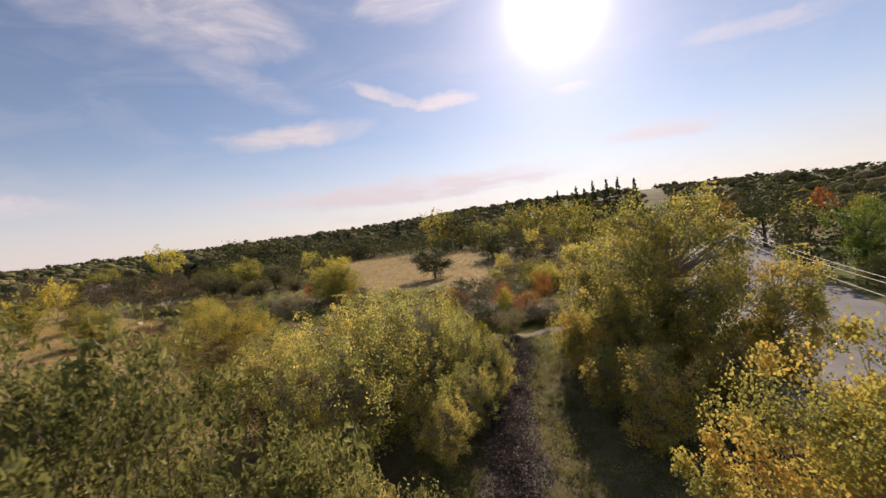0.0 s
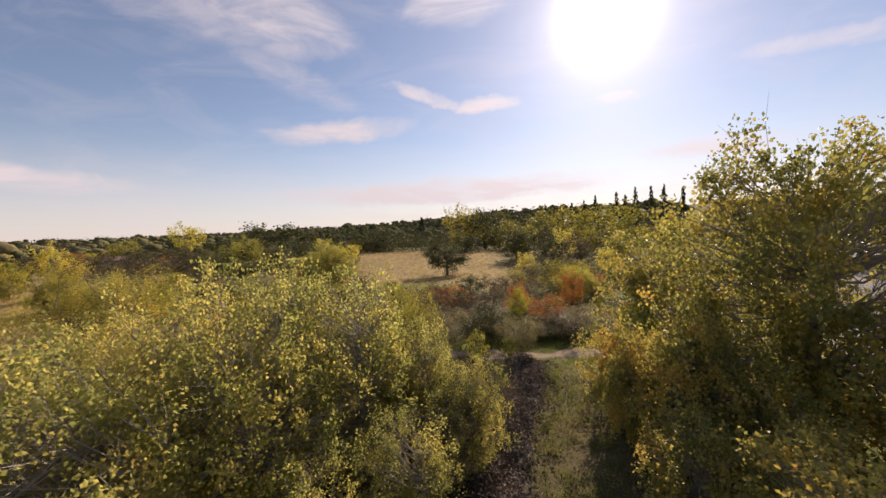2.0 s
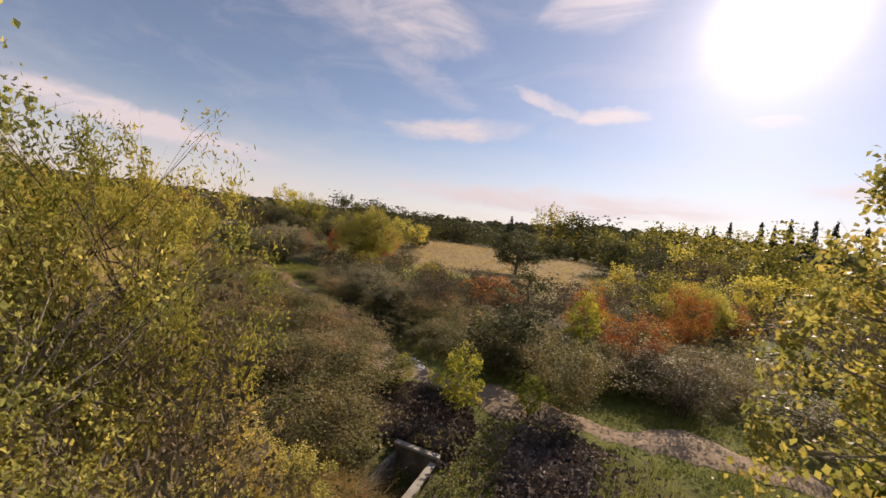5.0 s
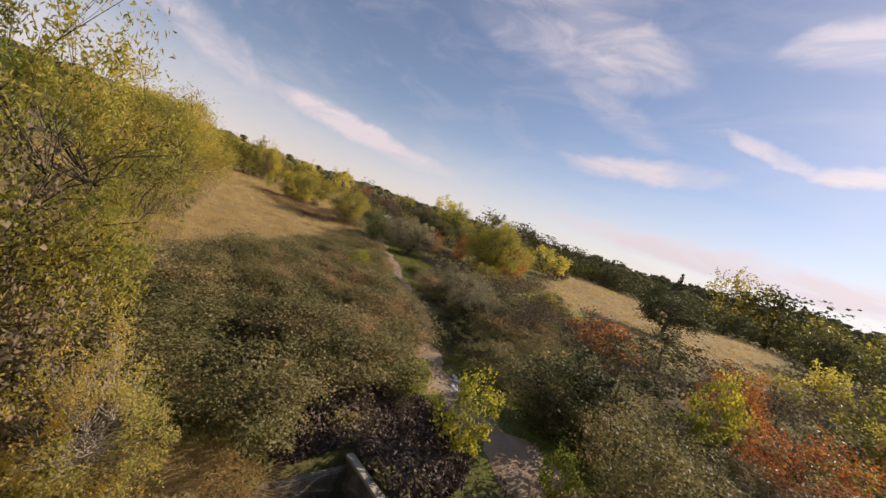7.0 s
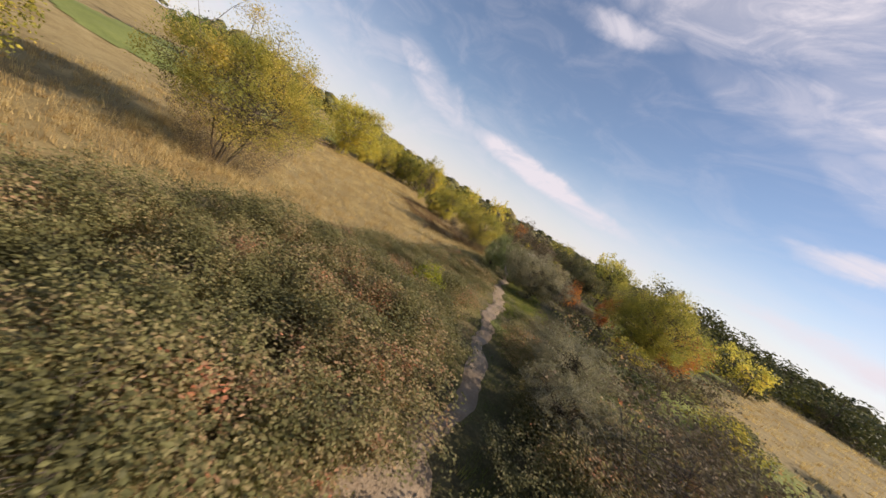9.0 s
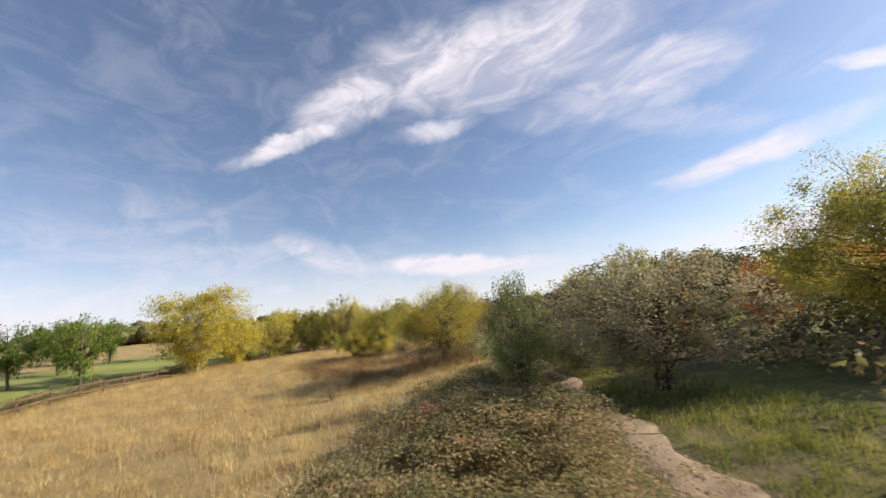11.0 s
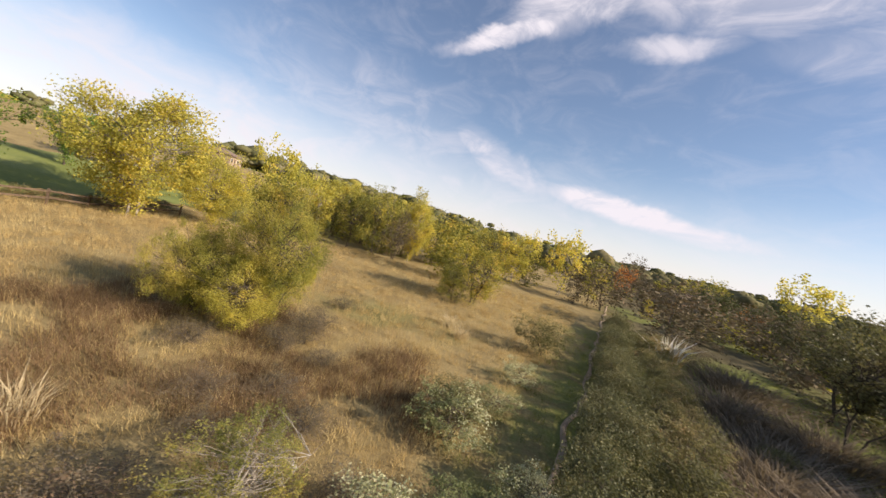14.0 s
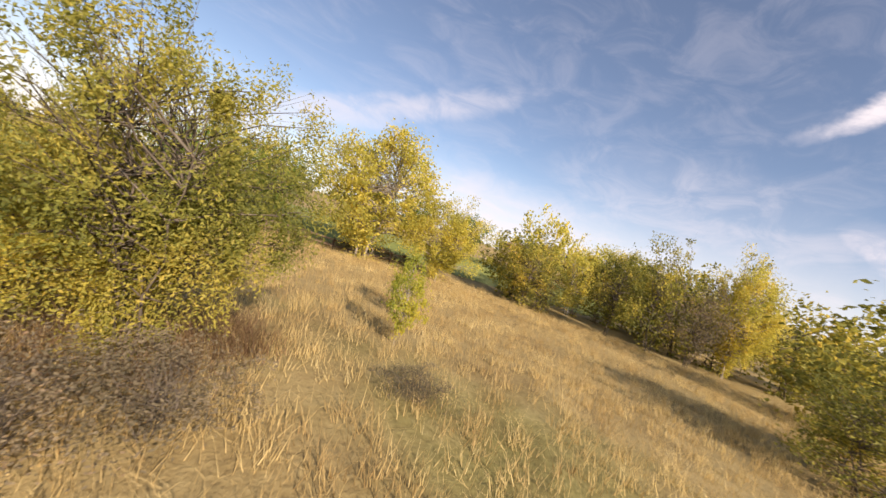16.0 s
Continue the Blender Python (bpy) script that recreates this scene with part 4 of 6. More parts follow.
plant("park_tree", -48.2, 37.2, 6.3, 6.0, 1, 65)
plant("park_tree", -46, 32.1, 6.9, 6.8, 0, 126)
plant("park_tree", -42.8, 27, 6.2, 6.2, 1, 187)
plant("park_tree", -63, 36, 6.4, 6.0, 0, 248)
plant("park_tree", -72, 34, 7.0, 6.4, 1, 309)
plant("park_tree", -84, 36, 7.4, 7.0, 0, 10)
plant("sycamore", 32.1, 36.6, 3.3, 4.7, 0, 0, "low dark sycamore growth under the large crown")
plant("sycamore", 34.9, 32.9, 3.8, 4.9, 1, 70, "low dark sycamore growth under the large crown")
plant("sycamore", 29, 32.6, 3.6, 3.9, 2, 140, "low dark sycamore growth under the large crown")
plant("sycamore", 32.3, 31, 3.9, 4.5, 0, 210, "low dark sycamore growth under the large crown")
plant("sycamore", 27.8, 37.7, 3.2, 3.3, 1, 280, "low dark sycamore growth under the large crown")
plant("sycamore", 26.8, 28.5, 4.5, 4.5, 2, 350, "low dark sycamore growth under the large crown")
plant("sycamore", 26.1, 31.8, 3.9, 3.6, 0, 60, "low dark sycamore growth under the large crown")
plant("olive_tree", -62.5, 59.6, 6.0, 6.0, 0, 15)
plant("green_tree", -24.9, 70.9, 2.2, 2.2, 0, 30, "green leafy shrub in the dry grass")
plant("coyote_bush", -24.7, 73.4, 1.4, 2.3, 0, 200)
plant("olive_tree", -65.5, 56.6, 5.3, 6.5, 0, 0)
plant("yellow_tree", -74, 63.4, 8.1, 6.7, 0, 0)
plant("far_olive_tree", -82.9, 70.2, 8.2, 6.9, 1, 77)
plant("scrub", -72.5, 62.8, 5.9, 4.7, 0, 0)
plant("olive_tree", -71, 61, 5.0, 5.3, 2, 154)
plant("far_yellow_tree", -85.4, 54.3, 8.6, 6.0, 1, 77)
plant("far_olive_tree", -76.4, 63.2, 7.8, 6.8, 0, 231)
plant("far_olive_tree", -75.6, 68.6, 7.3, 7.5, 1, 308)
plant("far_yellow_tree", -105.7, 179.3, 17.3, 14.7, 0, 154)
plant("far_olive_tree", -38.4, 107.8, 7.5, 14.0, 2, 25)
plant("far_oak", -64.8, 165.3, 14.7, 16.7, 0, 0)
plant("far_oak", -55.6, 173.1, 14.9, 17.8, 1, 77)
plant("far_oak", -44.5, 178.5, 11.4, 18.4, 2, 154)
plant("far_oak", -32, 179.4, 10.3, 18.4, 0, 231)
plant("far_oak", -31.7, 157.5, 4.4, 10.2, 1, 308)
plant("far_oak", -18.4, 173.5, 9.5, 14.9, 2, 25)
plant("far_olive_tree", 17.2, 168.9, 17.5, 15.7, 0, 102)
plant("far_oak", 26.3, 170.8, 16.1, 23.8, 0, 102)
plant("far_olive_tree", 34.7, 158.6, 12.0, 16.9, 1, 179)
plant("far_oak", 33.3, 120.5, 7.9, 9.0, 1, 179)
plant("far_olive_tree", 49.4, 172, 15.1, 19.4, 2, 256)
plant("far_olive_tree", 60.9, 173.2, 16.5, 19.6, 0, 333)
plant("far_olive_tree", 71.5, 170.1, 17.7, 18.7, 1, 50)
plant("far_olive_tree", 58.1, 111.3, 13.3, 13.5, 2, 127)
plant("far_scrub", 43.3, 104.6, 7.1, 11.3, 1, 77)
plant("far_red_bush", -90.5, 118.6, 7.3, 4.6, 0, 0)
plant("far_yellow_tree", -104.3, 102, 9.7, 6.8, 1, 231)
plant("far_olive_tree", -70, 72.9, 5.4, 6.6, 0, 204)
plant("far_olive_tree", -114.3, 155.8, 10.0, 11.6, 1, 281)
plant("far_olive_tree", -57.8, 78.9, 6.6, 7.7, 2, 358)
plant("far_scrub", -127.7, 144.4, 11.2, 9.8, 2, 154)
plant("far_scrub", -64.8, 99.7, 6.7, 9.1, 0, 231)
plant("far_scrub", -51.3, 99.4, 6.6, 11.1, 1, 308)
plant("far_olive_tree", -114.4, 161.7, 10.4, 8.2, 0, 75)
plant("far_oak", 80.4, 83.6, 12.2, 12.1, 2, 256)
plant("far_olive_tree", 82.4, 99.1, 12.3, 9.8, 1, 152)
plant("far_oak", 64.4, 58.4, 8.7, 10.6, 0, 333)
plant("park_tree", 61.4, 50, 8.8, 6.4, 0, 0)
plant("far_red_bush", 99.6, 91.3, 11.5, 4.7, 1, 77)
plant("sycamore", 60.1, 47.8, 3.6, 3.1, 0, 0)
plant("far_red_bush", 84.2, 97.6, 10.1, 4.7, 0, 154)
plant("far_oak", 91, 125.9, 13.6, 14.0, 1, 50)
plant("scrub", 4.7, 61.5, 2.1, 2.9, 2, 25)
plant("scrub", 15.1, 58.4, 3.5, 3.4, 0, 102)
plant("sapling", 22.6, 46.4, 1.5, 1.2, 0, 0)
plant("red_bush", -9.2, 74.9, 3.4, 2.1, 1, 231)
plant("far_oak", -31.4, 127.7, 7.2, 13.6, 2, 127)
plant("far_oak", -21.7, 132, 5.0, 10.0, 0, 204)
plant("far_oak", -12.3, 121.7, 4.0, 6.2, 1, 281)
plant("far_oak", 18.6, 147.8, 5.8, 11.3, 2, 358)
plant("far_yellow_tree", -67.1, 61.9, 7.4, 3.8, 0, 308)
plant("olive_tree", -63, 61.1, 4.4, 5.3, 0, 306)
plant("olive_tree", -63.7, 66.4, 7.4, 4.8, 1, 23)
plant("olive_tree", -62.4, 69.6, 7.8, 4.8, 2, 100)
plant("yellow_tree", -65.9, 73.8, 9.0, 4.9, 1, 25)
plant("scrub", -63.1, 71.9, 6.4, 3.8, 1, 179)
plant("far_olive_tree", -67.9, 77.2, 6.5, 6.1, 0, 177)
plant("olive_tree", -48.5, 79.1, 5.3, 5.3, 1, 254)
plant("olive_tree", -49.8, 77.4, 2.8, 2.9, 2, 331)
plant("far_yellow_tree", -70.7, 96.2, 9.6, 6.9, 0, 102)
plant("far_olive_tree", -72.3, 91.9, 5.4, 5.5, 0, 48)
plant("far_olive_tree", -74.1, 102.9, 7.5, 6.0, 1, 125)
plant("bramble", -39.1, 81.7, 2.3, 3.4, 0, 0)
plant("bramble", -30.1, 75.5, 1.2, 2.5, 1, 77)
plant("far_oak", -50.6, 123.7, 8.8, 9.0, 0, 75)
plant("far_oak", -49.2, 133.7, 8.7, 5.8, 1, 152)
plant("far_red_bush", -72.6, 130.3, 5.0, 4.4, 0, 308)
plant("far_scrub", -57.8, 108.4, 3.1, 5.2, 2, 256)
plant("far_olive_tree", -68.1, 108.8, 3.0, 2.8, 2, 202)
plant("far_oak", -66.6, 128.4, 6.7, 8.0, 2, 229)
plant("far_olive_tree", -75.7, 66.6, 7.7, 7.0, 0, 279)
plant("far_yellow_tree", -95.8, 51.5, 9.3, 7.7, 1, 179)
plant("olive_tree", -73.2, 86, 7.8, 7.8, 1, 356)
plant("olive_tree", -47.1, 77.4, 2.8, 3.5, 2, 73)
plant("far_scrub", -88.7, 69.9, 6.6, 6.7, 0, 333)
plant("far_olive_tree", -72, 54.6, 5.0, 6.4, 0, 150)
plant("far_yellow_tree", -80.3, 51.3, 11.4, 7.1, 0, 256)
plant("olive_tree", -73.3, 66.9, 8.0, 7.4, 1, 227)
plant("olive_tree", -72.1, 73.7, 9.4, 4.5, 2, 304)
plant("olive_tree", -56.7, 77.7, 2.7, 2.7, 0, 21)
plant("red_bush", -6.4, 77.3, 4.3, 2.4, 1, 25)

plant("red_bush", -1.6, 81.4, 5.0, 6.6, 0, 40, "dark red autumn shrub beyond the willow")
plant("sapling", 5.6, 52.6, 1.9, 2.0, 0, 120, "sapling with large yellow leaves among the brambles")

# brush and trees of the valley floor, sown over stretches of the plan


def clear_of(x, y, points, gap):
    pts = np.array(points, float)
    a, b = pts[:-1], pts[1:]
    t = np.clip((((x, y) - a) * (b - a)).sum(1) / ((b - a) ** 2).sum(1), 0, 1)
    return np.hypot(*((x, y) - a - t[:, None] * (b - a)).T).min() > gap


FLIGHT = [(17.6, 11.9), (20.3, 22), (22.3, 31.5), (24.6, 38), (24.5, 40.8), (22.5, 45), (17.5, 50), (9.3, 54.2), (2, 55.6), (-5.5, 59.1), (-13.4, 67.2), (-19.1, 72.4), (-25.8, 75.1), (-33.1, 74.6)]


def sow(kinds, count, inside, low, high, slim=(0.8, 1.3), seed=3, gap=6.0, models=2):
    """Scatters plants over the part of a box where inside(x, y) holds, clear of trail and flight."""
    rng = random.Random(seed)
    (x0, x1, y0, y1), test = inside
    done = []
    for _ in range(count * 30):
        if len(done) == count:
            break
        x, y = rng.uniform(x0, x1), rng.uniform(y0, y1)
        if not test(x, y) or not clear_of(x, y, FLIGHT, gap) or not clear_of(x, y, TRAIL, 3.0) or any((x - a) ** 2 + (y - b) ** 2 < 6 for a, b in done):
            continue
        done.append((x, y))
        h = rng.uniform(low, high)
        plant(rng.choice(kinds), x, y, h, h * rng.uniform(*slim), rng.randrange(models), rng.uniform(0, 360))


def north_of_trail(x, y):
    return y > trail_y(x)


def hollow(x, y):
    return -46 < x < -10 and 78 < y < 106


def hill(x, y):
    """The dry field beyond the brush."""
    return x + 0.4 * y > 36 and x < HILL_EAST + 0.05 * (y - 80) and 75 < y < 165


sow(["far_scrub", "far_scrub", "far_olive_tree", "far_oak", "far_red_bush"], 44, ((-6, 52, 54, 82), lambda x, y: north_of_trail(x, y - 6) and not hill(x, y)), 1.4, 3.0, (1.2, 2.0), 11, 9)
sow(["far_scrub", "far_scrub", "far_scrub", "far_olive_tree", "far_oak", "far_yellow_tree"], 70, ((-170, -6, 84, 175), lambda x, y: north_of_trail(x, y - 14) and not hill(x, y) and not hollow(x, y)), 3.0, 7.0, (0.9, 1.5), 12, 10, 3)
sow(["far_olive_tree", "far_oak", "far_yellow_tree", "far_scrub"], 40, ((30, 105, 60, 180), lambda x, y: road_side(x, y) < -9 and not hill(x, y)), 3.5, 8.5, (0.8, 1.2), 13, 10, 3)
sow(["far_oak", "far_olive_tree", "far_oak"], 26, ((56, 190, 10, 190), lambda x, y: 9 < road_side(x, y) < 60), 5.0, 10.0, (0.8, 1.2), 14, 10, 3)
sow(["far_olive_tree", "far_yellow_tree", "far_scrub"], 26, ((-150, -62, 56, 104), lambda x, y: past_fence(x, y) < 0 and not north_of_trail(x, y - 4)), 3.5, 8.0, (0.8, 1.2), 15, 10, 3)
sow(["scrub", "bramble"], 11, ((-46, -14, 74, 100), lambda x, y: north_of_trail(x, y - 6) and ((x + 19) / 8) ** 2 + ((y - 80) / 5.5) ** 2 > 1), 0.9, 2.2, (1.2, 2.2), 16, 3.5)
sow(["scrub", "olive_tree"], 12, ((-6, 14, 22, 37), lambda x, y: x < 12), 2.6, 5.0, (0.9, 1.3), 17, 6)
for t, (x, y, top) in enumerate([(94, 215, 23.6), (102, 212, 24.8), (108, 209, 25.3), (113, 207, 24.9), (98, 214, 22.0), (85, 219, 22.1), (74, 222, 19.6), (61, 225, 19.2), (68, 223, 18.0), (33, 229, 17.2), (-6, 227, 15.8), (-38, 219, 11.6), (-33, 221, 12.3), (-54, 213, 11.2), (120, 204, 24.0), (80, 221, 20.2), (-73, 248, 11.0), (-117, 248, 10.0)]):
    plant("conifer", x, y, max(9.0, top - 2.2 - gz(x, y)), 11.5, t % 2, t * 50)

# brambles on both sides of the trail
rng = random.Random(8)
MEADOW_EDGE = [(-12.5, 63.5), (-9, 60.6), (-5.5, 57.6), (-3.8, 55.9), (0.4, 51.2), (4.9, 45.1), (13, 38.8)]


def in_thicket(x, y):
    """Between the meadow's edge and the trail."""
    edge_x, edge_y = np.array(MEADOW_EDGE).T
    return y > np.interp(x, edge_x, edge_y) + 0.7 and y < trail_y(x) - (1.7 if x > 6 else 2.0) and x < 18.3 - 0.25 * max(0, y - 42)


def bramble_patch(count, x0, x1, y0, y1, test, low, high, wide, gap):
    """Overlapping brambles over the part of a box where test(x, y) holds."""
    done = []
    for _ in range(count * 60):
        if len(done) == count:
            break
        x, y = rng.uniform(x0, x1), rng.uniform(y0, y1)
        if test(x, y) and all((x - a) ** 2 + (y - b) ** 2 > gap * gap for a, b in done):
            done.append((x, y))
            plant("bramble", x, y, rng.uniform(low, high) * (0.62 if x < 5 else 1.0), rng.uniform(*wide), len(done) % 2, rng.uniform(0, 360))


bramble_patch(58, -11, 19, 39, 66, in_thicket, 1.2, 1.9, (3.0, 4.0), 1.7)
bramble_patch(14, 2, 16, 51, 66, lambda x, y: 2.2 < y - trail_y(x) < 5.6, 0.8, 1.3, (2.6, 3.4), 1.8)
bramble_patch(22, 14, 32, 49, 60, lambda x, y: 2.4 < y - trail_y(x) < 9, 1.1, 2.0, (2.6, 3.8), 1.7)
# hedge row, its leaf colour darkened for the side away from the sun
for k in range(34):
    x = -10.5 - 1.2 * k
    y = float(trail_y(x))
    plant("hedge_bramble", x + 0.7 + rng.uniform(-0.2, 0.2), y + 0.95 + rng.uniform(-0.15, 0.2), rng.uniform(1.5, 2.3), rng.uniform(2.0, 2.6), k % 2, rng.uniform(0, 360))
    if k % 2:
        plant("bramble", x + 1.6, y + 3.0 + rng.uniform(-0.3, 0.6), rng.uniform(1.2, 1.8), rng.uniform(2.4, 3.2), k // 2 % 2, rng.uniform(0, 360))

# shrubs of the hedge along the fence, on the park's side
for k in range(16):
    x, y = -56 + 0.94 * (k * 1.9 + rng.uniform(-0.5, 0.5)) - 0.5, 51.2 - 0.34 * k * 1.9 - 1.5
    plant("far_bramble", x, y, rng.uniform(0.7, 1.2), rng.uniform(1.9, 2.6), k % 2, rng.uniform(0, 360), "low olive hedge shrub behind the park fence")


# ---- far woods and grasses ----


def crowns_stuff(name, label, mat, spots, rng, lumps=6, per=46, size=1.1):
    """Far tree crowns: each a heap of uneven lumps with ragged leaf sprays on them."""
    c, blobs = [], []
    for x, y, h, w in spots:
        z0 = gz(x, y)
        p = rng.normal(0, 1, (lumps, 3)) * [0.26, 0.26, 0.16]
        for q in p:
            s = rng.uniform(0.16, 0.29)
            jag = rng.uniform(0.72, 1.25, (len(BALL_V), 1))
            blobs.append(BALL_V * jag * [w * s, w * s, h * s * 0.95] + [x + q[0] * w, y + q[1] * w, z0 + h * (0.5 + q[2])])
        d = rng.normal(0, 1, (per, 3))
        d /= np.linalg.norm(d, axis=1, keepdims=True)
        d *= rng.uniform(0.55, 1.05, (per, 1))
        c.append(np.stack([x + d[:, 0] * w / 2, y + d[:, 1] * w / 2, z0 + h * 0.55 + d[:, 2] * h * 0.44], 1))
    tagged(new(name, leaves_mesh(name, np.concatenate(c), size, mat, rng, 0.8, 0.0, 0.5)), label, "woods", kind="stuff")
    n = len(blobs)
    faces = (np.arange(n)[:, None, None] * len(BALL_V) + BALL_F[None]).reshape(-1, 3)
    return tagged(new(name, mesh_from(name, np.concatenate(blobs), faces, mat, True)), label, "woods", kind="stuff")


rng = np.random.default_rng(21)


def low_brush(name, label, mat, count, box_, test, low, high, size, per=60):
    spots_ = []
    while len(spots_) < count:
        x, y = rng.uniform(box_[0], box_[1]), rng.uniform(box_[2], box_[3])
        if test(x, y) and clear_of(x, y, TRAIL, 3.2):
            h = rng.uniform(low, high)
            spots_.append((x, y, h, h * rng.uniform(1.4, 2.6)))
    c_ = []
    for x, y, h, w in spots_:
        p = rng.normal(0, 1, (per, 3))
        p /= np.linalg.norm(p, axis=1, keepdims=True)
        p *= rng.uniform(0.55, 1, (per, 1))
        px, py = x + p[:, 0] * w / 2, y + p[:, 1] * w / 2
        c_.append(np.stack([px, py, ground_height(px, py) + h * 0.45 + p[:, 2] * h * 0.5], 1))
    tagged(new(name, leaves_mesh(name, np.concatenate(c_), size, mat, rng, 0.6, 0.0, 0.4)), label, "brush", kind="stuff")


low_brush("grey_brush", "grey-brown brush covering the valley floor", SCRUB, 400, (-170, -10, 82, 180), lambda x, y: north_of_trail(x, y - 12) and not hill(x, y) and not hollow(x, y), 1.6, 4.2, 0.5)
low_brush("olive_brush", "olive brush covering the valley floor", WILLOW, 120, (-170, -10, 82, 180), lambda x, y: north_of_trail(x, y - 12) and not hill(x, y) and not hollow(x, y), 1.6, 4.0, 0.5)
low_brush("hill_foot_brush", "brown brush at the foot of the hill", SCRUB, 250, (-10, 60, 52, 130), lambda x, y: north_of_trail(x, y - 8) and not hill(x, y), 1.0, 2.4, 0.28, 90)
low_brush("dark_brush", "dark green brush at the foot of the hill", BRAMBLE, 190, (-10, 60, 48, 100), lambda x, y: north_of_trail(x, y - 6) and not hill(x, y), 0.9, 2.0, 0.24, 90)
low_brush("east_brush", "olive brush between wash and road", WILLOW, 90, (30, 70, 28, 100), lambda x, y: road_side(x, y) < -9, 1.2, 3.0, 0.3, 80)
low_brush("crest_woods", "dark dense oak woods along the crest of the hill", OAK, 190, (-60, 80, 150, 190), lambda x, y: not hill(x, y), 5.0, 9.0, 0.8, 90)
low_brush("wash_weeds", "low tangled weeds beside the wash", BRAMBLE, 170, (15.5, 30, 18, 46), lambda x, y: abs(x - wash_x(y)) > 1.5, 0.3, 0.75, 0.10, 80)
low_brush("wash_green_weeds", "low green weeds beside the wash", GREEN_GRASS, 110, (15.5, 30, 18, 46), lambda x, y: abs(x - wash_x(y)) > 1.2, 0.25, 0.5, 0.09, 70)
low_brush("hollow_brush", "brown brush in the wet hollow", SCRUB, 34, (-50, -12, 84, 112), lambda x, y: north_of_trail(x, y - 9), 0.8, 1.8, 0.2, 110)
spots = {(k, b): [] for k in ("oak", "olive", "gold") for b in (True, False)}
while sum(map(len, spots.values())) < 4600:
    r, a = 185 + 950 * rng.random() ** 1.9, radians(rng.uniform(-75, 205))
    x, y = -r * math.sin(a), 40 + r * math.cos(a)
    if hill(x, y) or abs(road_side(x, y)) < 12 or (math.degrees(a) > 105 and rng.random() < 0.95):
        continue
    key = rng.choice(["oak", "olive", "gold"], p=[0.6, 0.34, 0.06])
    h = rng.choice([5.0, 6.5, 8.0, 10.0], p=[0.3, 0.35, 0.27, 0.08]) * rng.uniform(0.85, 1.15) * (1 - 0.2 * (r > 400))
    spots[key, r < 420].append((x, y, h, h * rng.uniform(1.3, 2.1)))
for near_by, lumps, per, size in ((True, 5, 44, 0.9), (False, 3, 10, 1.3)):
    crowns_stuff("far_oak_woods", "dark oak woods on the far hills", FAR_OAK, spots["oak", near_by], rng, lumps, per, size)
    crowns_stuff("far_olive_woods", "olive-green woods on the far hills", FAR_OLIVE, spots["olive", near_by], rng, lumps, per, size)
    crowns_stuff("far_yellow_woods", "yellow autumn trees in the far woods", FAR_GOLD, spots["gold", near_by], rng, lumps, per, size)


def blades(name, label, mat, xy, height, width, rng, lean=0.35, curl=0.5):
    """Grass: each blade a bent sliver standing on the ground."""
    n = len(xy)
    z = ground_height(xy[:, 0], xy[:, 1]) - 0.02
    root = np.column_stack([xy, z])
    h = height * rng.uniform(0.45, 1.25, n)
    ang = rng.uniform(0, 6.283, n)
    bend = rng.normal(0, lean, (n, 2)) + [0.18, -0.05]
    w = width * rng.uniform(0.6, 1.4, n)[:, None] * np.column_stack([np.cos(ang), np.sin(ang), 0 * ang]) / 2
    mid = root + np.column_stack([bend * h[:, None] * 0.35, h * 0.6])
    tip = root + np.column_stack([bend * h[:, None] * (0.35 + curl), h * rng.uniform(0.8, 1.0, n)])
    v = np.stack([root - w, root + w, mid + w * 0.3, mid - w * 0.7, tip], 1).reshape(-1, 3)
    i = np.arange(n)[:, None] * 5
    f = np.concatenate([i + [[0, 1, 2]], i + [[3, 2, 4]]])
    return tagged(new(name, mesh_from(name, v, f, mat)), label, "grass", kind="stuff")


def meadow_spots(n, x0, x1, y0, y1, test, rng, tuft=0.13, per=14):
    xy = np.column_stack([rng.uniform(x0, x1, n // per * 2), rng.uniform(y0, y1, n // per * 2)])
    xy = xy[test(xy[:, 0], xy[:, 1])][: n // per]
    return np.repeat(xy, per, 0) + rng.normal(0, tuft, (len(xy) * per, 2))


def south_of_trail(x, y):
    return (y < trail_y(x) - 1.2) & (past_fence(x, y) < 2)


blades("dry_meadow_grass", "tall dry straw grass of the meadow", DRY, meadow_spots(190000, -62, 4, 38, 92, lambda x, y: south_of_trail(x, y + 1.5) & ((x < -12) | (y < np.interp(x, *np.array(MEADOW_EDGE).T) + 0.6)), rng), 0.5, 0.014, rng, 0.5, 0.6)
blades("dry_meadow_grass", "tall dry straw grass near the thicket", DRY, meadow_spots(20000, -40, 12, 20, 44, lambda x, y: past_fence(x, y) < 2, rng), 0.5, 0.03, rng)
blades("rusty_meadow_grass", "tall red-brown dead grass and weeds in the meadow", RUST_GRASS, meadow_spots(46000, -37, -18, 60, 74.5, lambda x, y: south_of_trail(x, y + 2.5) & (np.sin(x * 0.9 + 0.5 * y) + np.sin(y * 1.3 - 0.4 * x) > -0.3) & (np.hypot(x + 38, y - 72) > 4), rng, 0.2), 0.55, 0.016, rng, 0.6, 0.6)
blades("green_verge_grass", "green grass along the trail", GREEN_GRASS, meadow_spots(60000, -48, 18, 46, 94, lambda x, y: (np.abs(y - trail_y(x)) < 2.4) & (np.abs(y - trail_y(x)) > np.where(x < -9, 0.0, 0.16)), rng, 0.1), 0.3, 0.018, rng)
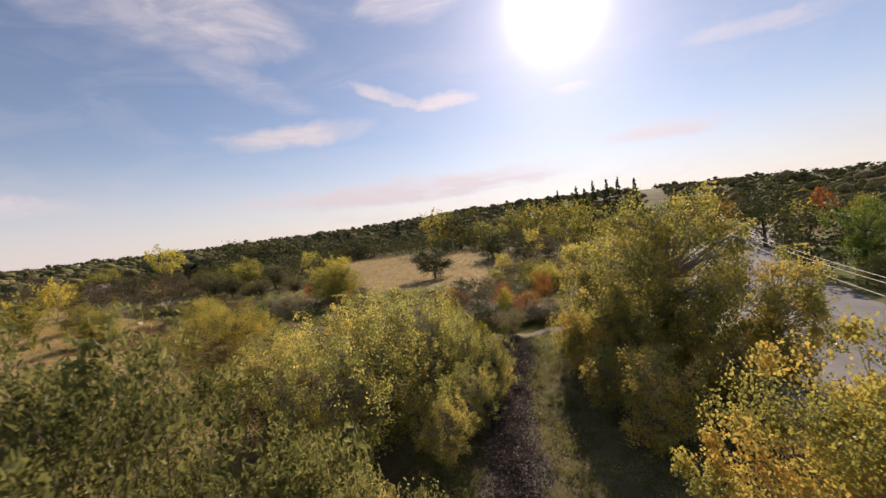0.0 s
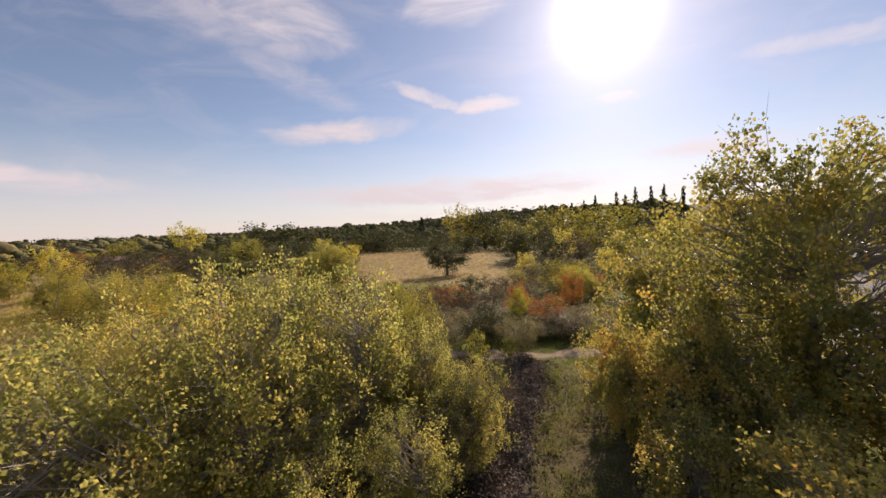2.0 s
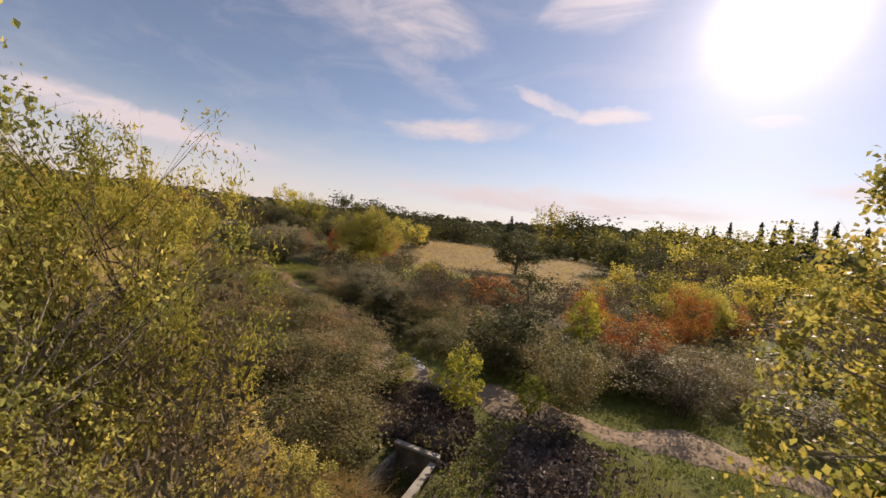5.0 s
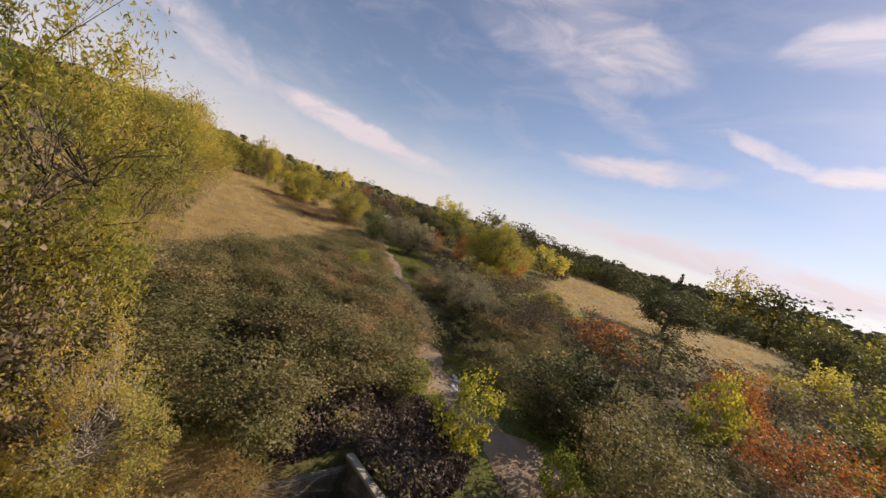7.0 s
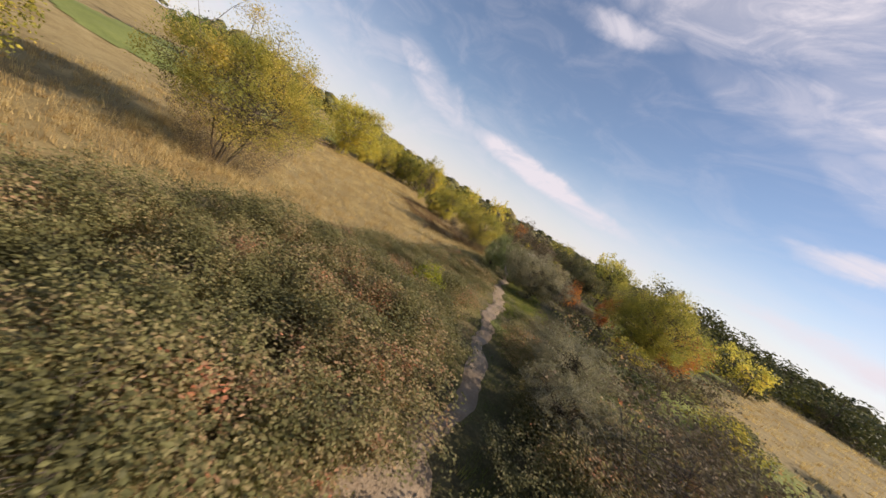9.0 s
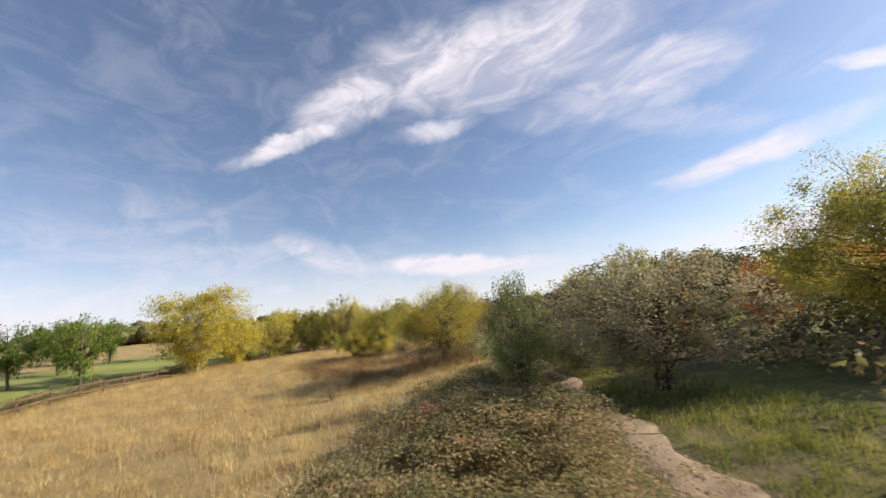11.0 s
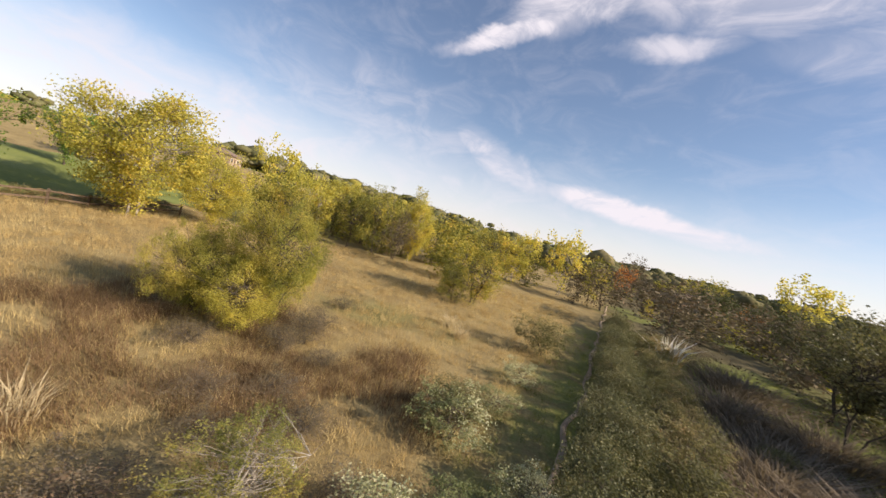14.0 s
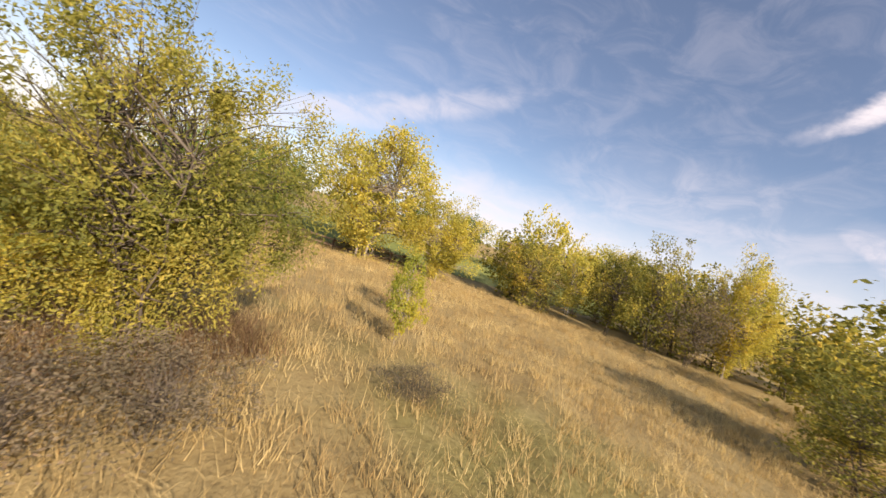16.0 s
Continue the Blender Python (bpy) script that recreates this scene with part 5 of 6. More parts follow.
blades("green_bank_grass", "sunlit green grass on the bank beside the trail", GREEN_GRASS, meadow_spots(26000, -13, 3, 60, 74, lambda x, y: (y - trail_y(x) > 0.5) & (y - trail_y(x) < 5.0), rng, 0.1), 0.28, 0.02, rng)
blades("dry_wash_grass", "dry pale grass beside the culvert", DRY, meadow_spots(9000, 17.6, 20.6, 39.0, 41.8, lambda x, y: np.hypot(x - 19.3, y - 40.3) < 1.3, rng, 0.1), 0.26, 0.02, rng, 1.3, 0.9)
blades("green_wash_grass", "green grass beside the stony wash", GREEN_GRASS, meadow_spots(42000, 15, 31, 16, 52, lambda x, y: (np.abs(x - wash_x(y)) > 1.0) & (np.abs(y - trail_y(x)) > 1.0) & (np.hypot(x - 19.2, y - 44.4) > 2.3), rng, 0.12), 0.34, 0.024, rng)
blades("green_creek_grass", "green grass in the wet hollow", GREEN_GRASS, meadow_spots(30000, -46, -10, 74, 106, lambda x, y: y > trail_y(x) + 4, rng, 0.12), 0.32, 0.024, rng)
blades("hill_grass", "short dry grass on the hill", DRY, meadow_spots(16000, -40, 34, 75, 165, lambda x, y: (x + 0.4 * y > 36) & (x < HILL_EAST + 0.05 * (y - 80)), rng, 0.3), 0.5, 0.09, rng)


# ---- built things ----


def part(name, bm, mat, parent, label=""):
    me = bpy.data.meshes.new(name)
    bmesh.ops.recalc_face_normals(bm, faces=bm.faces)
    bm.to_mesh(me)
    bm.free()
    me.materials.append(mat)
    ob = new(name, me)
    ob.parent = parent
    if label:
        ob["label"] = label
    return ob


def box(cx, cy, cz, sx, sy, sz, bevel=0.0, turn=0.0, bm=None, wear=0.0, seed=1):
    """A box about its centre, its edges rounded and its corners a little off."""
    bm = bm or bmesh.new()
    made = bmesh.ops.create_cube(bm, size=1, matrix=Matrix.Translation((cx, cy, cz)) @ Euler((0, 0, turn)).to_matrix().to_4x4() @ Matrix.Diagonal((sx, sy, sz, 1)))
    if wear:
        r = random.Random(seed)
        for v in made["verts"]:
            v.co += Vector((r.uniform(-1, 1), r.uniform(-1, 1), r.uniform(-1, 1))) * wear
    if bevel:
        bmesh.ops.bevel(bm, geom=list({e for v in made["verts"] for e in v.link_edges}), offset=bevel, segments=2, affect="EDGES")
    return bm


def thing(name, x, y, z, label, category, group="", turn=0.0):
    ob = tagged(new(name), label, category, group)
    ob.matrix_basis = pose(x, y, z, 0, 0, turn)
    return ob


# open concrete drain box where the wash meets the trail
drain = thing("culvert", 20.05, 42.4, -4.3, "open concrete culvert box with sunlit rim", "culvert", turn=-4)
# walls and floor: the pit's shade is put into their dark colour
part("head_wall", box(0, 0.98, 0.45, 1.24, 0.16, 1.14, 0.025, 0, None, 0.012, 3), SHADED_CONCRETE, drain)
part("side_wall", box(0.53, 0.0, 0.42, 0.16, 1.8, 0.96, 0.025, 0, None, 0.012, 4), SHADED_CONCRETE, drain)
part("side_wall", box(-0.53, 0.0, 0.4, 0.16, 1.8, 0.98, 0.025, 0, None, 0.012, 5), SHADED_CONCRETE, drain)
# pale slabs added on top: sunlight on the rims is in their colour
part("rim", box(0.53, -0.02, 0.93, 0.19, 1.76, 0.06, 0.012, 0, None, 0.008, 6), CONCRETE, drain, "pale concrete rim slab with sunlight put into its colour")
part("rim", box(0, 0.98, 1.05, 1.28, 0.19, 0.06, 0.012, 0, None, 0.008, 7), CONCRETE, drain, "pale concrete rim slab with sunlight put into its colour")
part("floor_slab", box(0, 0, 0.04, 0.9, 1.84, 0.08, 0.01), SHADED_CONCRETE, drain)
pipe = bmesh.new()
pv, pf_ = [], []
tube(pv, pf_, [(0, 0.91, 0.45), (0, 0.89, 0.45), (0, 0.87, 0.45)], [0.26, 0.30, 0.26], 20)
vs = [pipe.verts.new(p) for p in pv[0]]
for q in pf_[0]:
    pipe.faces.new([vs[k] for k in q])
part("pipe_collar", pipe, SHADED_CONCRETE, drain)

# pale stones washed out on the trail
stone_rng = random.Random(4)
for k in range(16):
    bm = bmesh.new()
    bmesh.ops.create_icosphere(bm, subdivisions=2, radius=1)
    s = stone_rng.uniform(0.04, 0.10)
    for v in bm.verts:
        v.co *= 1 + 0.22 * noise.noise(v.co * 1.7 + Vector((k * 3.1, 0, 0)))
        v.co = Vector((v.co.x * s * stone_rng.uniform(1.1, 1.12), v.co.y * s, v.co.z * s * 0.55))
    me = bpy.data.meshes.new("stone")
    bm.to_mesh(me)
    bm.free()
    me.materials.append(WALL)
    x, y = 17.4 + k * 0.06 + stone_rng.uniform(-0.12, 0.12), 49.4 - k * 0.08 + stone_rng.uniform(-0.15, 0.15)
    ob = tagged(new("stone", me), "pale washed-out stone lying on the trail", "stone", "pale stones on the trail")
    ob.matrix_basis = pose(x, y, gz(x, y) + 0.04 + s * 0.2, 0, 0, k * 40)

# park fence: posts and two rails
fence = thing("fence", -45, 47.2, 0, "weathered wooden post and rail fence along the lawn", "fence")
fx = [(-57 + k * 2.35, 51.5 - k * 2.35 * 0.362) for k in range(17)]
fz = [gz(x, y) for x, y in fx]
for k, ((x, y), z) in enumerate(zip(fx, fz)):
    part("post", box(x + 45, y - 47.2, z + 0.5, 0.13, 0.13, 1.2, 0.015, 0.35, None, 0.012, k), TIMBER, fence)
    if k:
        (px, py), pz = fx[k - 1], fz[k - 1]
        for h in (0.45, 0.92):
            a, b2 = Vector((px + 45, py - 47.2, pz + h)), Vector((x + 45, y - 47.2, z + h + stone_rng.uniform(-0.04, 0.04)))
            rail = bmesh.new()
            bmesh.ops.create_cube(rail, size=1, matrix=Matrix.Translation((a + b2) / 2 + Vector((0.03, 0.1, 0))) @ (b2 - a).to_track_quat("X", "Z").to_matrix().to_4x4() @ Matrix.Diagonal(((b2 - a).length + 0.15, 0.05, 0.12, 1)))
            bmesh.ops.bevel(rail, geom=rail.edges[:], offset=0.01, segments=1, affect="EDGES")
            part("rail", rail, TIMBER, fence)

# power line along the road
poles = [(25.7, 6.1), (72.0, 85.2)]
for x, y in poles:
    pole = thing("utility_pole", x, y, gz(x, y) - 0.3, "weathered wooden utility pole beside the road", "utility pole", "poles of the power line", -30)
    bm = bmesh.new()
    pv, pf_ = [], []
    tube(pv, pf_, [(0, 0, 0), (0, 0, 4), (0, 0, 7.6)], [0.17, 0.15, 0.12], 12)
    vs = [bm.verts.new(p) for p in pv[0]]
    for q in pf_[0]:
        bm.faces.new([vs[k] for k in q])
    bm.faces.new(vs[-12:])
    part("shaft", bm, TIMBER, pole)
    part("crossarm", box(0, 0.16, 7.2, 2.4, 0.12, 0.14, 0.012), TIMBER, pole)
    for o in (-1.05, 0.35, 1.05):
        bm = bmesh.new()
        bmesh.ops.create_cone(bm, cap_ends=True, segments=10, radius1=0.05, radius2=0.03, depth=0.16, matrix=Matrix.Translation((o, 0.16, 7.35)))
        part("insulator", bm, WALL, pole)
for o in (-1.05, 0.35, 1.05):
    for (x0, y0), (x1, y1) in zip(poles, poles[1:]):
        c, s = math.cos(radians(-30)), math.sin(radians(-30))
        a = np.array([x0 + o * c - 0.16 * s, y0 + o * s + 0.16 * c, gz(x0, y0) + 7.13])
        b2 = np.array([x1 + o * c - 0.16 * s, y1 + o * s + 0.16 * c, gz(x1, y1) + 7.13])
        t = np.linspace(0, 1, 33)[:, None]
        line = (1 - t) * a + t * b2 - np.array([0, 0, 2.0]) * (4 * t * (1 - t))
        cv, cf = [], []
        tube(cv, cf, line, np.full(33, 0.022), 5)
        tagged(new("power_cable", mesh_from("power_cable", cv[0], cf[0], CABLE, True)), "thin sagging power cable beside the road", "cable", "cables of the power line")


def pane_material():
    m, n = material("window_glass")
    d = n.add("ShaderNodeBsdfPrincipled")
    place = n.add("ShaderNodeTexCoord").outputs["Object"]
    n.link(n.ramp(n.noise(place, 1.2), [(0.3, (0.02, 0.025, 0.03)), (0.7, (0.06, 0.07, 0.08))]), d.inputs["Base Color"])
    d.inputs["Roughness"].default_value = 0.08
    n.link(d.outputs[0], n.add("ShaderNodeOutputMaterial").inputs[0])
    return m


PANE = pane_material()


def house(x, y, turn, wide, deep, storeys, wall_mat, label, roof=1.6):
    """A house: wall block, hipped roof with eaves, windows with frames, a door."""
    ob = thing("house", x, y, gz(x, y) - 0.2, label, "house", "houses above the park", turn)
    tall = 2.9 * storeys
    part("wall", box(0, 0, tall / 2, wide, deep, tall, 0.03), wall_mat, ob)
    bm = bmesh.new()
    e, w2, d2 = 0.5, wide / 2 + 0.5, deep / 2 + 0.5
    low = [bm.verts.new(p) for p in ((-w2, -d2, tall + 0.02), (w2, -d2, tall + 0.02), (w2, d2, tall + 0.02), (-w2, d2, tall + 0.02))]
    rim = [bm.verts.new(v.co + Vector((0, 0, 0.18))) for v in low]
    r0, r1 = bm.verts.new((-w2 + d2, 0, tall + roof)), bm.verts.new((w2 - d2, 0, tall + roof))
    bm.faces.new(low[::-1])
    for k in range(4):
        bm.faces.new((low[k], low[(k + 1) % 4], rim[(k + 1) % 4], rim[k]))
    bm.faces.new((rim[0], rim[1], r1, r0))
    bm.faces.new((rim[2], rim[3], r0, r1))
    bm.faces.new((rim[1], rim[2], r1))
    bm.faces.new((rim[3], rim[0], r0))
    part("roof", bm, ROOF, ob)
    for s in range(storeys):
        n_win = int(wide // 2.6)
        for k in range(n_win):
            wx = (k + 0.5) / n_win * wide - wide / 2
            for side in (-1, 1):
                if s == 0 and k == n_win // 2 and side == 1:
                    door = part("door", box(wx, deep / 2 + 0.02, 1.05, 1.0, 0.08, 2.1, 0.01), TIMBER, ob)
                    continue
                win = part("window", box(wx, side * (deep / 2 + 0.01), 2.9 * s + 1.6, 1.5, 0.10, 1.3, 0.01), WALL, ob, "white window frame")
                part("pane", box(wx, side * (deep / 2 + 0.05), 2.9 * s + 1.6, 1.3, 0.05, 1.1), PANE, win)
    part("chimney", box(wide * 0.2, 0.3, tall + roof * 0.8, 0.7, 0.7, 1.6, 0.02), ROOF, ob)
    return ob


house(-205, 46, -20, 11, 7, 2, WALL, "white two-storey house above the meadow", 1.0)
house(-170, -30, 30, 14, 8, 1, WALL, "low white house behind the park trees", 1.6)
house(-140, 14, 10, 13, 8, 1, EARTH, "low tan house with a brown roof", 1.8)
house(-108, 150, 60, 10, 7, 1, WALL, "white house half hidden in the brush", 1.6)

# standing water in the hollow beside the trail
ang = np.linspace(0, 2 * math.pi, 64, endpoint=False)
ring = np.column_stack([-19 + 3.7 * np.cos(ang) * (1 + 0.1 * np.sin(3 * ang)), 79.4 + 2.2 * np.sin(ang) * (1 + 0.12 * np.sin(2 * ang + 1)), 0 * ang - 3.72])
bm = bmesh.new()
bm.faces.new([bm.verts.new(p) for p in ring])
me = bpy.data.meshes.new("water")
bm.to_mesh(me)
bm.free()
m, n = material("murky_water")
d = n.add("ShaderNodeBsdfPrincipled")
place = n.add("ShaderNodeTexCoord").outputs["Object"]
n.link(n.ramp(n.noise(place, 0.7, 5.0), [(0.35, (0.09, 0.08, 0.06)), (0.65, (0.16, 0.14, 0.105))]), d.inputs["Base Color"])
d.inputs["Roughness"].default_value = 0.3
d.inputs["Specular IOR Level"].default_value = 0.3
bp = n.add("ShaderNodeBump")
bp.inputs["Strength"].default_value = 0.15
n.link(n.noise(place, 6.0), bp.inputs["Height"])
n.link(bp.outputs[0], d.inputs["Normal"])
n.link(d.outputs[0], n.add("ShaderNodeOutputMaterial").inputs[0])
me.materials.append(m)
tagged(new("water", me), "murky shallow water in a hollow", "water", kind="structure")


def tuft(name, parent, count, height, width, mat, spread, seed, lean=0.3):
    r = np.random.default_rng(seed)
    root = np.column_stack([r.normal(0, spread, (count, 2)), np.full(count, -0.03)])
    h = height * r.uniform(0.55, 1.1, count)
    bend = r.normal(0, lean, (count, 2)) + root[:, :2] * 0.8
    ang2 = r.uniform(0, 6.283, count)
    w = width / 2 * np.column_stack([np.cos(ang2), np.sin(ang2), 0 * ang2])
    mid_ = root + np.column_stack([bend * h[:, None] * 0.3, h * 0.6])
    tip = root + np.column_stack([bend * h[:, None] * 0.9, h * 0.92])
    v = np.stack([root - w, root + w, mid_ + w, mid_ - w, tip], 1).reshape(-1, 3)
    i = np.arange(count)[:, None] * 5
    return mesh_from(name, v, np.concatenate([i + [[0, 1, 2]], i + [[0, 2, 3]], i + [[3, 2, 4]]]), mat)


# dry reed clumps in the meadow
reed_meshes = [tuft("reed_blades", None, 190, 1.1, 0.017, PALE_REED, 0.22, k) for k in (1, 2, 3)]
for k, (x, y) in enumerate([(-38.4, 76.8), (17.3, 42.9), (16.4, 44.2), (-5.2, 56.6), (-6.6, 58.2), (-8.4, 59.6), (-18.6, 63.4), (-40.2, 76.4), (-26.6, 66.0), (-24.0, 69.0), (-22.4, 67.4)]):
    clump = thing("reed_clump", x, y, gz(x, y), "clump of pale dry reeds in the meadow", "reeds", "dry reed clumps", k * 57)
    blade = new("foliage", reed_meshes[k % 3])
    blade.parent = clump
    blade.scale = (1.0, 1.0, 0.6 + 0.1 * (k % 3))

# brown reed mounds in the wet hollow
mound_meshes = [tuft("mound_blades", None, 1100, 1.15, 0.03, BROWN_REED, 0.8, 60 + k, 0.28) for k in (1, 2, 3)]
for k, (x, y, s) in enumerate([(-23.8, 86.2, 1.3), (-22.4, 84.6, 1.0), (-25.6, 86.6, 1.1), (-27.6, 84.4, 0.8), (-29.4, 86.0, 1.0), (-31.6, 88.2, 1.0), (-20.6, 85.2, 0.8), (-17.4, 84.4, 0.8), (-25.2, 80.2, 0.6), (-23.4, 77.2, 0.55), (-14.6, 84.0, 0.9), (-35.2, 90.4, 1.0), (-33.0, 92.6, 1.1), (-12.6, 77.4, 0.8), (-39.4, 94.6, 1.1)]):
    mound = thing("reed_mound", x, y, gz(x, y), "rounded mound of matted brown reeds in the hollow", "reeds", "brown reed mounds", k * 71)
    blade = new("foliage", mound_meshes[k % 3])
    blade.parent = mound
    blade.scale = (s * 1.3, s * 1.3, s)

# pampas grass with white plumes
for k, (x, y, s) in enumerate([(-43.4, 93.0, 1.0), (-44.6, 93.9, 0.85)]):
    pampas = thing("pampas_grass", x, y, gz(x, y), "pampas grass with tall whitish plumes", "pampas grass", "pampas grass by the path", k * 80)
    a_ = new("foliage", tuft("pampas_blades", None, 260, 1.5 * s, 0.03, DRY, 0.3, 30 + k, 0.5))
    a_.parent = pampas
    b_ = new("plume_head", tuft("pampas_plumes", None, 26, 2.3 * s, 0.11, PLUME, 0.35, 40 + k, 0.25))
    b_.parent = pampas

# dead vines over the wash
vine_rng = np.random.default_rng(9)
n_v = 14000
vy = vine_rng.uniform(26, 46.2, n_v)
vx = wash_x(vy) + vine_rng.normal(0, 0.7, n_v) * np.interp(vy, [26, 37, 43, 46.2], [0.9, 1.0, 1.5, 1.2])
vz = ground_height(vx, vy) + 0.05 + 0.55 * vine_rng.random(n_v) * (0.5 + 0.5 * np.sin(vx * 2.1) * np.cos(vy * 1.7))
# round patch by the culvert: dark litter that also paints the shaded ground
n_v = 15000
ang_v, rad_v = vine_rng.uniform(0, 6.283, n_v), vine_rng.random(n_v) ** 0.6
px, py = 19.1 + 2.2 * rad_v * np.cos(ang_v), 44.4 + 2.5 * rad_v * np.sin(ang_v)
vx, vy = np.r_[vx, px], np.r_[vy, py]
vz = np.r_[vz, ground_height(px, py) + 0.02 + 0.1 * vine_rng.random(n_v)]
away = (np.abs(vx - 20.05) > 0.75) | (np.abs(vy - 42.4) > 1.15)
vx, vy, vz = vx[away], vy[away], vz[away]
tagged(new("vine_litter", leaves_mesh("vine_litter", np.column_stack([vx, vy, vz]), 0.15, DEAD, vine_rng, 0.5)), "dead dark vines and leaf litter in the wash, also standing in for shade by the culvert", "litter", kind="stuff")


# pavement and parked car at the side of the road
ribbon("pavement", [(x - 0.88 * 8.0, y + 0.47 * 8.0) for x, y in ROAD], 1.9, CONCRETE, "grey concrete pavement beside the road", "pavement", 0.2, 0.0, 4, 2.0)
ribbon("kerb", [(x - 0.88 * 6.97, y + 0.47 * 6.97) for x, y in ROAD], 0.16, CONCRETE, "concrete kerb of the pavement", "kerb", 0.24, 0.0, 2, 2.0)


def paint_material():
    m, n = material("car_paint")
    d = n.add("ShaderNodeBsdfPrincipled")
    place = n.add("ShaderNodeTexCoord").outputs["Object"]
    n.link(n.ramp(n.noise(place, 3.0, 4.0), [(0.3, (0.16, 0.165, 0.17)), (0.7, (0.20, 0.205, 0.21))]), d.inputs["Base Color"])
    d.inputs["Metallic"].default_value, d.inputs["Roughness"].default_value = 0.5, 0.3
    n.link(d.outputs[0], n.add("ShaderNodeOutputMaterial").inputs[0])
    return m


CAR_PAINT = paint_material()
RUBBER = rough_material("tyre_rubber", [(0.3, (0.015, 0.015, 0.015)), (0.7, (0.035, 0.035, 0.035))], 6.0, 40.0, 0.2, 0.85)
LAMP_GLASS = rough_material("lamp_glass", [(0.3, (0.45, 0.45, 0.45)), (0.7, (0.6, 0.6, 0.6))], 4.0, 20.0, 0.05, 0.15)
TAIL_GLASS = rough_material("tail_glass", [(0.3, (0.25, 0.02, 0.02)), (0.7, (0.35, 0.03, 0.03))], 4.0, 20.0, 0.05, 0.2)


def loft(sections):
    """A skin through cross-sections given as (x, half width, bottom, top, top half width)."""
    bm = bmesh.new()
    rings = []
    for x, w, lo, hi, wt in sections:
        ring = [(x, -w, lo), (x, -w * 1.02, lo + (hi - lo) * 0.45), (x, -w, lo + (hi - lo) * 0.75), (x, -wt, hi), (x, wt, hi), (x, w, lo + (hi - lo) * 0.75), (x, w * 1.02, lo + (hi - lo) * 0.45), (x, w, lo)]
        rings.append([bm.verts.new(p) for p in ring])
    for a, b in zip(rings, rings[1:]):
        for k in range(8):
            bm.faces.new((a[k], a[(k + 1) % 8], b[(k + 1) % 8], b[k]))
    bm.faces.new(rings[0][::-1])
    bm.faces.new(rings[-1])
    bmesh.ops.bevel(bm, geom=bm.edges[:], offset=0.02, segments=1, affect="EDGES")
    return bm


